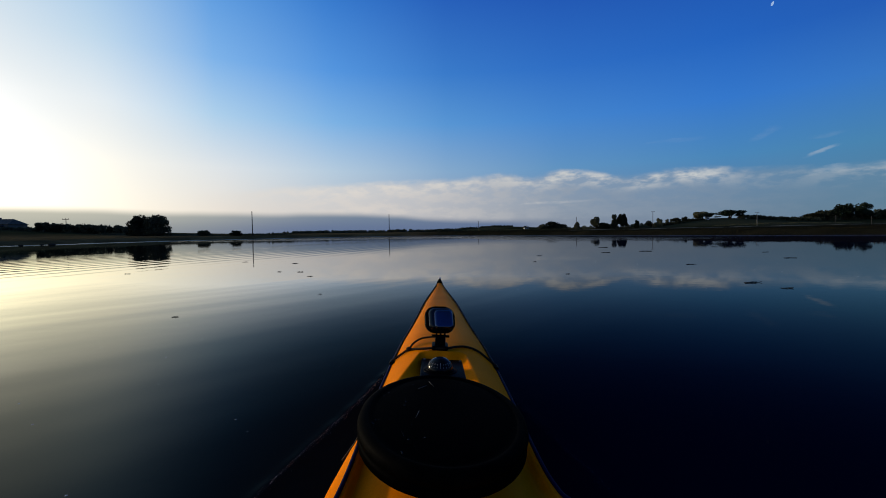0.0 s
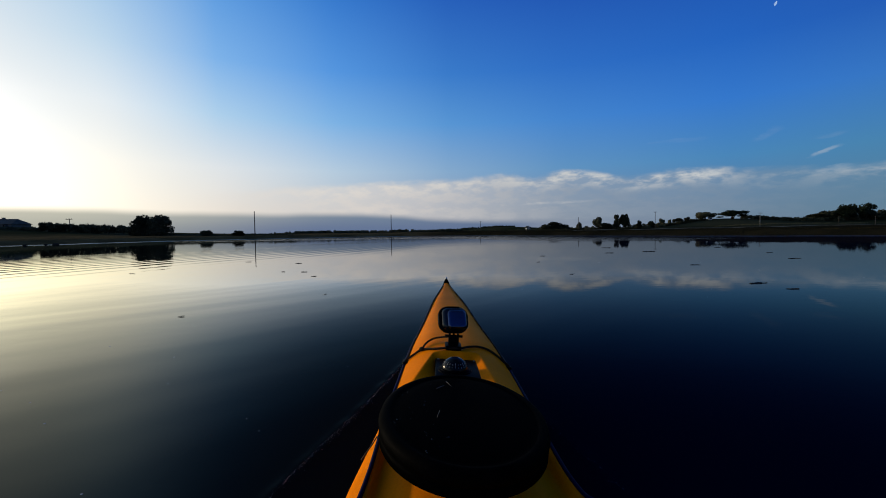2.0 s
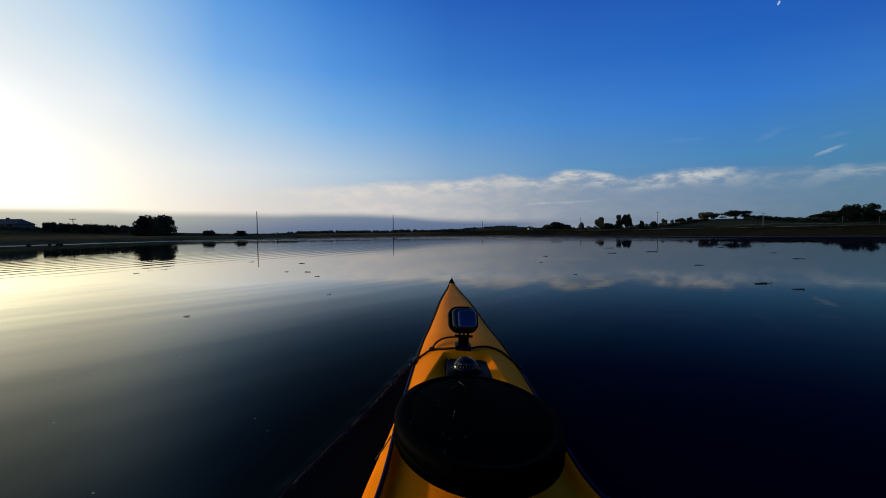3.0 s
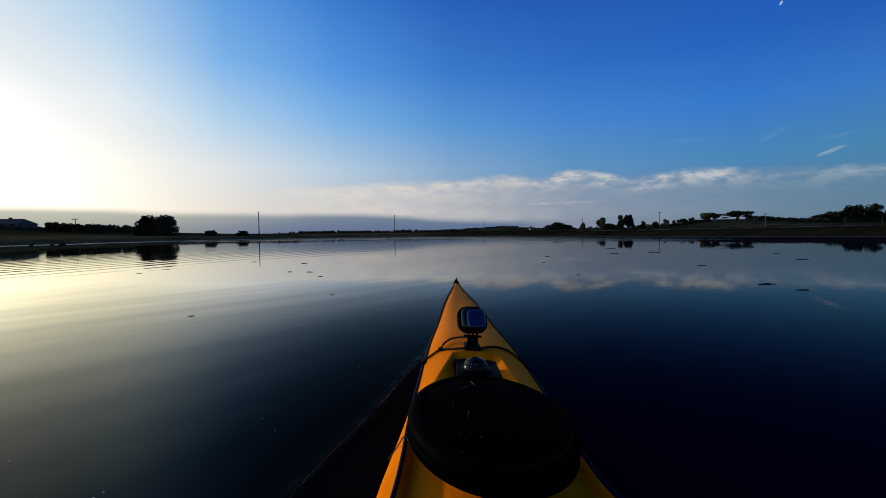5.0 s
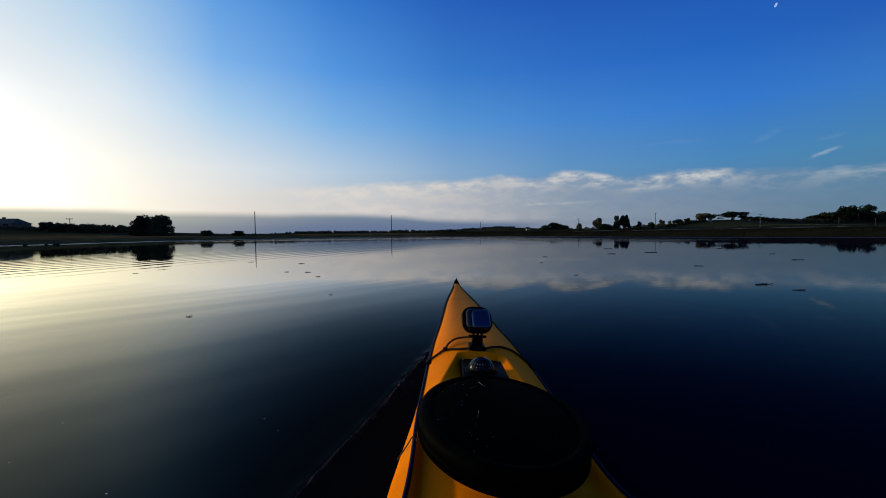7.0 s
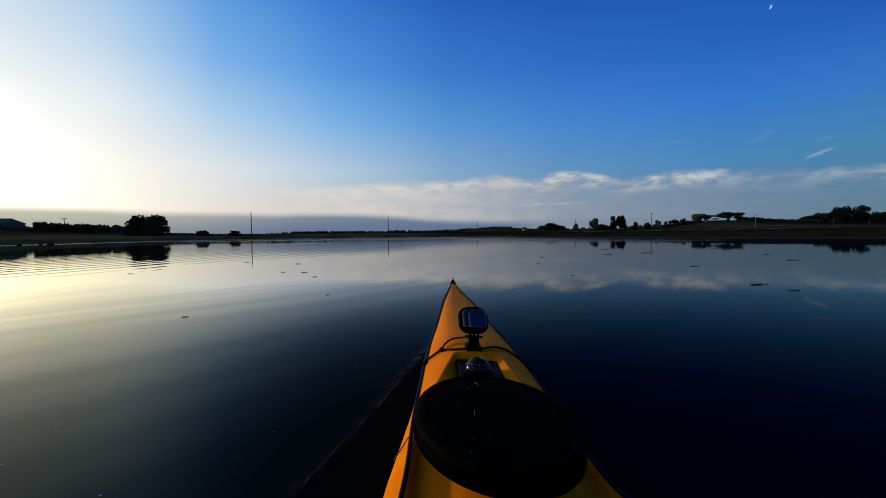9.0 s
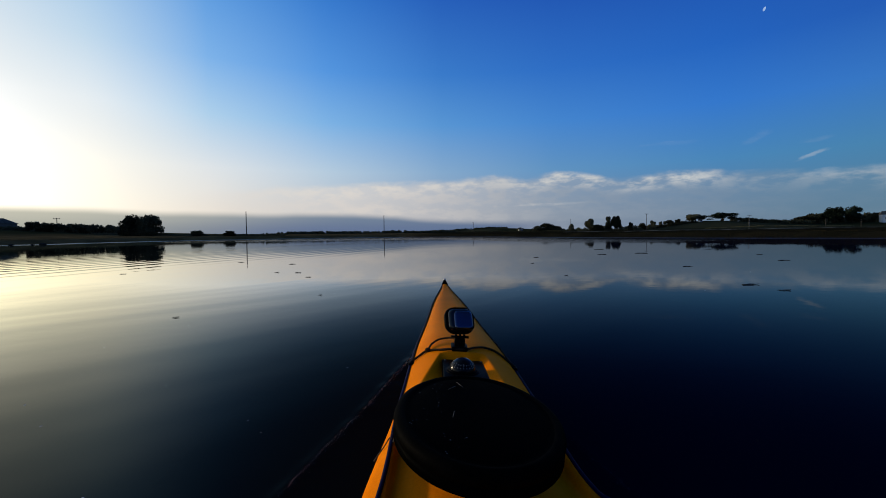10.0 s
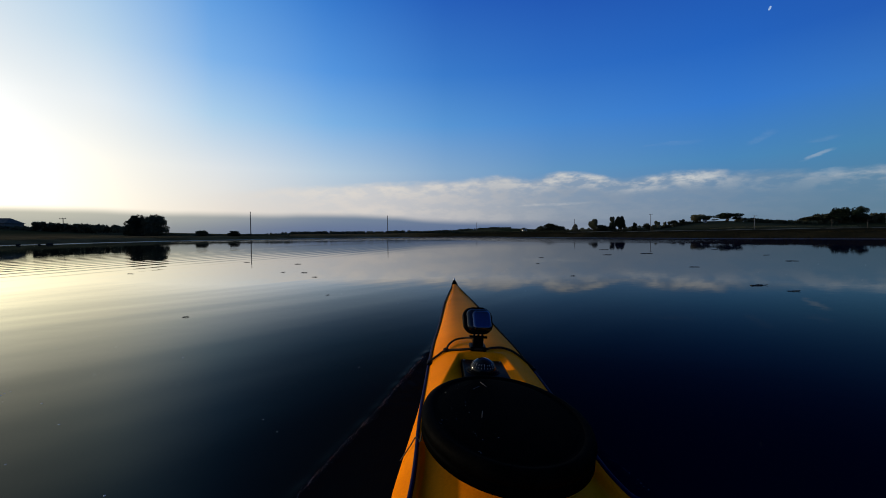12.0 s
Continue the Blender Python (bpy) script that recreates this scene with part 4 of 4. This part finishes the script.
# kind, x, y, width, height of the top above the water
TREES = [
    ("round", -61.2, 89, 4.9, 5.2), ("round", -57.5, 89, 5.0, 5.3), ("bush", -46.5, 86, 2.7, 1.8), ("bush", -40.1, 86, 2.4, 1.65),
    ("round", -12.7, 140, 2.3, 1.95), ("round", -37.0, 140, 4.3, 1.75), ("round", -31.4, 141, 2.8, 1.5), ("round", -26.3, 142, 3.2, 1.5),
    ("round", 68.1, 250, 9.9, 5.9), ("round", 62.2, 250, 6.6, 4.5), ("round", 73.4, 250, 6.6, 4.4), ("round", 75.6, 230, 3.0, 5.1),
    ("oak", 81.2, 217, 5.0, 7.4), ("round", 84.5, 217, 7.4, 4.4), ("poplar", 90.4, 217, 4.0, 8.0), ("oak", 93.6, 217, 4.9, 8.5), ("oak", 95.2, 218, 4.4, 8.2),
    ("round", 101.9, 217, 2.8, 5.3), ("round", 112.2, 225, 4.3, 5.1), ("oak", 119.4, 228, 3.8, 6.1), ("round", 125.8, 232, 2.3, 5.9),
    ("oak", 132.3, 236, 5.8, 6.7), ("oak", 138.4, 238, 4.0, 7.1), ("round", 142.7, 240, 3.4, 6.2), ("oak", 150.2, 240, 12.0, 10.0),
    ("pine", 166.4, 241, 16.0, 10.9), ("pine", 230.0, 240, 11.5, 13.6),
    ("pine", 241.6, 240, 8.5, 13.7), ("round", 219.8, 246, 16.2, 8.6), ("round", 228.4, 247, 15.0, 8.4), ("round", 243.4, 247, 13.0, 6.8),
    ("round", 253.2, 247, 13.0, 7.2), ("round", 214.9, 246, 8.0, 6.6), ("round", 189.7, 244, 10.9, 5.6), ("round", 199.9, 245, 11.0, 6.0),
    ("round", 207.2, 244, 10.9, 5.6), ("round", 261.3, 247, 19.5, 8.4), ("round", 272.7, 247, 19.5, 8.8), ("round", 25.5, 430, 6.8, 5.1),
    ("round", 50.3, 450, 10.7, 6.2), ("round", 64.5, 450, 14.2, 6.5), ("round", 73.4, 450, 11.8, 5.8), ("round", 68.4, 330, 6.1, 4.6),
    ("round", 10.5, 420, 7.7, 4.4), ("round", 35.3, 440, 9.3, 5.4),
]
used = set()
for k, (kind, x, y, width, topz) in enumerate(TREES):
    base = float(ground_height(np.float64(x), np.float64(y)))
    src = MODELS[kind][k % 3]
    tall = max(0.8, topz - base)
    where_ = pose(x, y, base - 0.02, 0, 0, (k * 67) % 360)
    if src not in used:
        used.add(src)
        ob = src
    else:
        ob = copy_thing(src, where_)
    ob.matrix_basis = where_
    ob.scale = (width, width, tall)
    near = " beside its twin" if 4.5 < width < 5.5 and y < 90 else ""
    tagged(ob, LABELS[kind] + near, "bush" if kind == "bush" else "tree", "shore bushes" if kind == "bush" else "trees behind the shore")
for models in MODELS.values():
    for src in models:
        if src not in used:
            for o in list(src.children_recursive) + [src]:
                bpy.data.objects.remove(o)


def hedge(name, ends, height, depth, seed, label, count, size=0.35, wild=0.0):
    """A rough hedge along a line: leaf sprays in uneven lumps."""
    r = random.Random(seed)
    (x0, y0), (x1, y1) = ends
    length = math.hypot(x1 - x0, y1 - y0)
    blobs = []
    for k in range(max(8, int(length * (6.5 + 5 * wild) / height))):
        u = r.random()
        lump = 1 - wild * (0.5 + 0.5 * noise.noise(Vector((u * length * 0.13, seed, 0))) + 0.45 * noise.noise(Vector((u * length * 0.5, seed, 5))))
        lump = max(0.16, lump)
        x, y = x0 + (x1 - x0) * u + r.uniform(-1, 1) * depth, y0 + (y1 - y0) * u + r.uniform(-1, 1) * depth
        g = float(ground_height(np.float64(x), np.float64(y)))
        rr = height * r.uniform(0.24, 0.42) * (0.6 + 0.4 * lump)
        lift_ = r.uniform(0.82, 1.0) if k % 2 else r.uniform(0.15, 0.7)
        blobs.append((x, y, g + height * lift_ * lump - rr * 0.9, rr))
    v, f = leaf_sheet(r, blobs, count, size)
    return tagged(sheet(name, v, f, LEAF, None, label, smooth=False), "", "hedge", kind="stuff")


hedge("hedge", ((-93.0, 100.8), (-64, 97)), 2.0, 0.8, 1, "long dark clipped hedge along the bank", 9000, 0.26)
hedge("hedge", ((-92.0, 100), (-66, 97.5)), 1.7, 0.6, 21, "dark hedge bottom along the bank", 6000, 0.26)
hedge("hedge", ((-110, 100), (-90, 100)), 1.0, 1.2, 2, "low dark scrub below the bungalow", 4000, 0.22, 0.6)
hedge("hedge", ((-72, 95), (-30, 88)), 0.6, 2.0, 3, "low dark scrub along the bank", 6000, 0.18, 0.8)
hedge("scrub", ((-46, 138), (8, 150)), 1.1, 3.0, 4, "dark uneven scrub behind the far shore", 26000, 0.22, 0.55)
hedge("hedge", ((78, 222), (118, 226)), 3.2, 1.5, 5, "dark field hedge under the trees", 5000, 0.35, 0.6)
hedge("hedge", ((60, 252), (82, 240)), 2.5, 1.5, 6, "dark field hedge near the trees", 3000, 0.35, 0.6)
hedge("hedge", ((118, 228), (150, 240)), 2.0, 1.2, 7, "dark field hedge along the slope", 3000, 0.3, 0.6)
hedge("hedge", ((135, 205), (215, 215)), 0.65, 1.5, 8, "low dark field hedge below the pasture", 6000, 0.28, 0.8)
hedge("hedge", ((172, 240), (216, 240)), 1.7, 2.0, 9, "dense dark hedge beside the wood", 6000, 0.45)
hedge("wood_edge", ((223, 243), (285, 243)), 5.4, 3.0, 12, "dense dark woodland edge", 12000, 0.6)
hedge("wood_edge", ((176, 238), (226, 240)), 2.5, 2.5, 31, "dense dark thicket beside the wood", 9000, 0.5, 0.4)
hedge("scrub", ((8, 205), (70, 215)), 0.6, 5.0, 10, "low scrub on the far flats", 9000, 0.2)
hedge("hedge", ((12, 425), (34, 432)), 2.2, 6.0, 11, "distant field hedge on the ridge", 3500, 0.6, 1.0)
hedge("hedge", ((44, 446), (78, 452)), 1.9, 4.0, 14, "distant tree line on the ridge", 5000, 0.6, 1.0)

# marsh grass along the waterline
def marsh_grass():
    r = random.Random(9)
    verts, faces = [], []
    for _ in range(26000):
        i = r.randrange(len(CURVE) - 1)
        p = Vector(CURVE[i]).lerp(Vector(CURVE[i + 1]), r.random())
        if p.y < 10:
            continue
        d = (Vector(CURVE[i + 1]) - Vector(CURVE[i])).normalized()
        inn = Vector((-d.y, d.x)) * (1.9 + 9 * r.random() ** 2)
        x, y = p.x + inn.x, p.y + inn.y
        g = float(0.05 + 0.42 * min(1, (inn.length - 0.9) / 2.0))
        h, w, a = r.uniform(0.03, 0.11), r.uniform(0.06, 0.16), r.uniform(0, math.tau)
        b = len(verts)
        verts.extend([(x - w * math.cos(a), y - w * math.sin(a), g - 0.1), (x + w * math.cos(a), y + w * math.sin(a), g - 0.1),
                      (x + r.uniform(-0.1, 0.1), y + r.uniform(-0.1, 0.1), g + h)])
        faces.append((b, b + 1, b + 2))
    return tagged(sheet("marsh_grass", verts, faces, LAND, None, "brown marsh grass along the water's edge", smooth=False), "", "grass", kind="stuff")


marsh_grass()

GRAVEL = material("pale_gravel", (0.26, 0.23, 0.17), 0.95, vary=0.25, scale=0.4, fine=6, spec=0.0)
line = [Vector(v) for v in smooth_line([(30, 96, 0), (52, 88, 0), (78, 84, 0), (110, 88, 0), (160, 96, 0)], 10)]
verts, faces = [], []
for i, p in enumerate(line):
    g = float(ground_height(np.float64(p.x), np.float64(p.y)))
    for dy, dz in ((-1.2, -0.25), (-1.0, 0.05), (1.0, 0.05), (1.2, -0.25)):
        verts.append((p.x, p.y + dy, g + dz))
    if i:
        for c in range(3):
            a = (i - 1) * 4 + c
            faces.append((a, a + 4, a + 5, a + 1))
tagged(sheet("causeway", verts, faces, GRAVEL, None, "pale gravel track along the marsh", smooth=False), "", "road", kind="structure")

# ---------------------------------------------------------------- poles


def pole(x, y, topz, r, mat, label, arms=0, name="utility_pole"):
    g = max(-0.6, float(ground_height(np.float64(x), np.float64(y))))
    ob = thing(name, label, "pole", "poles round the bay", at=(x, y, g))
    h = topz - g
    part("shaft", rod(bmesh.new(), (0, 0, -0.3), (0, 0, h), r, r * 0.75, 10), mat, ob)
    for k in range(arms):
        z = h - 0.15 - 0.8 * k
        arm = part("crossarm", box(bmesh.new(), (1.5, 0.12, 0.12), pose(0, -r, z), 0.02, 1), mat, ob)
        for dx in (-0.65, 0, 0.65):
            part("insulator", rod(bmesh.new(), (dx, -r, z + 0.06), (dx, -r, z + 0.22), 0.05, 0.035, 8), mat, arm)
    if not arms:
        part("cap", rod(bmesh.new(), (0, 0, h), (0, 0, h + 0.06), r * 0.9, r * 0.5, 10), mat, ob)
    return ob


pole(-32.9, 77, 4.85, 0.085, POST, "tall slender dark post standing at the water's edge", name="post")
pole(-14.6, 132, 6.3, 0.12, POST, "tall slender dark post on the far shore", name="post")
pole(-85.4, 100, 5.1, 0.09, POST, "short dark utility pole with a crossarm behind the hedge", 1)
pole(34.1, 350, 9.2, 0.2, POST, "distant utility pole with a crossarm on the flats", 1)
pole(65.5, 200, 6.7, 0.13, POST, "dark utility pole in front of the field hedges")
pole(91.4, 180, 8.0, 0.12, POST, "dark utility pole with a crossarm behind the marsh", 1)
pole(113.3, 150, 5.9, 0.085, PALEPOST, "pale grey pole with a crossarm behind the marsh", 1)
pole(188.4, 200, 5.7, 0.085, POST, "dull grey pole before the dark wood")
pole(195.5, 190, 4.9, 0.085, POST, "dull grey pole before the dark wood")

# ---------------------------------------------------------------- houses


def house(x, y, width, deep, wall_h, roof_h, wall_mat, label, chimneys=(0.0,), turn_deg=0.0, windows=4):
    g = float(ground_height(np.float64(x), np.float64(y)))
    ob = thing("house", label, "house", "houses on the shore", at=(x, y, g), turn_deg=turn_deg)
    w, d = width / 2, deep / 2
    bm = bmesh.new()
    v = [bm.verts.new(p) for p in ((-w, -d, -0.4), (w, -d, -0.4), (w, d, -0.4), (-w, d, -0.4), (-w, -d, wall_h), (w, -d, wall_h), (w, d, wall_h), (-w, d, wall_h))]
    for f in ((0, 1, 5, 4), (1, 2, 6, 5), (2, 3, 7, 6), (3, 0, 4, 7)):
        bm.faces.new([v[i] for i in f])
    part("wall", bm, wall_mat, ob, "", smooth=False)
    o, e = 0.3, w * 0.22
    bm = bmesh.new()
    lo = [bm.verts.new(p) for p in ((-w - o, -d - o, wall_h - 0.05), (w + o, -d - o, wall_h - 0.05), (w + o, d + o, wall_h - 0.05), (-w - o, d + o, wall_h - 0.05))]
    hi = [bm.verts.new(p) for p in ((-w + e - o, 0, wall_h + roof_h), (w - e + o, 0, wall_h + roof_h))]
    for f in ((lo[0], lo[1], hi[1], hi[0]), (lo[2], lo[3], hi[0], hi[1]), (lo[1], lo[2], hi[1]), (lo[3], lo[0], hi[0]), (lo[3], lo[2], lo[1], lo[0])):
        bm.faces.new(f)
    roof = part("roof", bm, SLATE, ob, "dark slate hipped roof", smooth=False)
    for c in chimneys:
        bm = box(bmesh.new(), (0.6, 0.45, 0.6), pose(c * w, 0, wall_h + roof_h), 0.03, 1)
        box(bm, (0.7, 0.55, 0.08), pose(c * w, 0, wall_h + roof_h + 0.30), 0.02, 1)
        part("chimney", bm, wall_mat, roof)
    for k in range(windows):
        cx = -w + (k + 0.5) * width / windows
        win = part("window", box(bmesh.new(), (1.25, 0.10, min(1.15, wall_h * 0.7)), pose(cx, -d - 0.02, wall_h * 0.55), 0.02, 1), wall_mat, ob)
        part("pane", box(bmesh.new(), (1.05, 0.04, min(0.95, wall_h * 0.55)), pose(cx, -d - 0.065, wall_h * 0.55)), PANE, win)
    return ob


house(-114.0, 112, 10.2, 7.0, 1.0, 1.35, RENDERED, "low grey bungalow with a dark slate roof on the bank", (-0.5, 0.25), 12)
house(59.5, 285, 2.6, 2.4, 1.3, 0.8, WHITE, "small white cottage in distant fields", (0.6,), 0, 2)
house(151.6, 238, 1.4, 1.4, 1.3, 0.6, WHITE, "small white shed under the trees", (), 0, 1)
house(259, 236, 7.0, 5.0, 4.5, 2.0, WHITE, "white house at the edge of the wood", (0.5,), -30, 2)
pole(-120.5, 110, 5.4, 0.05, POST, "thin dark mast beside the bungalow", name="mast")


def rock(x, y, s, seed):
    r = random.Random(seed)
    bm = bmesh.new()
    bmesh.ops.create_icosphere(bm, subdivisions=3, radius=1.0)
    for v in bm.verts:
        v.co *= 1 + 0.35 * noise.noise(v.co * 1.3 + Vector((seed, 0, 0)))
        v.co = Vector((v.co.x * s, v.co.y * s * 0.6, v.co.z * s * 0.35))
    ob = part("rock", bm, STONE, None, "dark wet rock at the waterline")
    ob.matrix_basis = pose(x, y, 0.06, 0, 0, r.uniform(0, 90))
    return tagged(ob, "", "rock", "shore rocks")


rock(-36.9, 38.5, 0.20, 3)
rock(-36.4, 40.0, 0.16, 5)
rock(-36.3, 40.9, 0.28, 8)

# ---------------------------------------------------------------- the moon
bm = bmesh.new()
bmesh.ops.create_uvsphere(bm, u_segments=32, v_segments=24, radius=1.0)
# emission stands in for sunlight; the squeezed sphere gives the half-moon outline
MOON = bpy.data.materials.new("glowing_moon")
MOON.use_nodes = True
t = Tree(MOON.node_tree)
glow = t.node("ShaderNodeEmission")
surf = t.noise(t.node("ShaderNodeTexCoord").outputs["Object"], 2.5, 4.0)
t.put(glow.inputs["Color"], t.mix(t.ramp01(surf, 0.3, 0.7), lin(120, 160, 215), lin(185, 205, 232)))
t.put(t.node("ShaderNodeOutputMaterial").inputs["Surface"], glow.outputs[0])
moon = part("moon", bm, MOON, None, "pale half moon in the blue sky")
ma, me_ = radians(38.1), radians(22.1)
far = 3800.0
moon.matrix_basis = Matrix.Translation((far * math.sin(ma) * math.cos(me_), far * math.cos(ma) * math.cos(me_), far * math.sin(me_))) @ pose(0, 0, 0, 0, 25, -38) @ Matrix.Diagonal((6.5, 7, 14, 1))
tagged(moon, "", "moon", kind="structure")
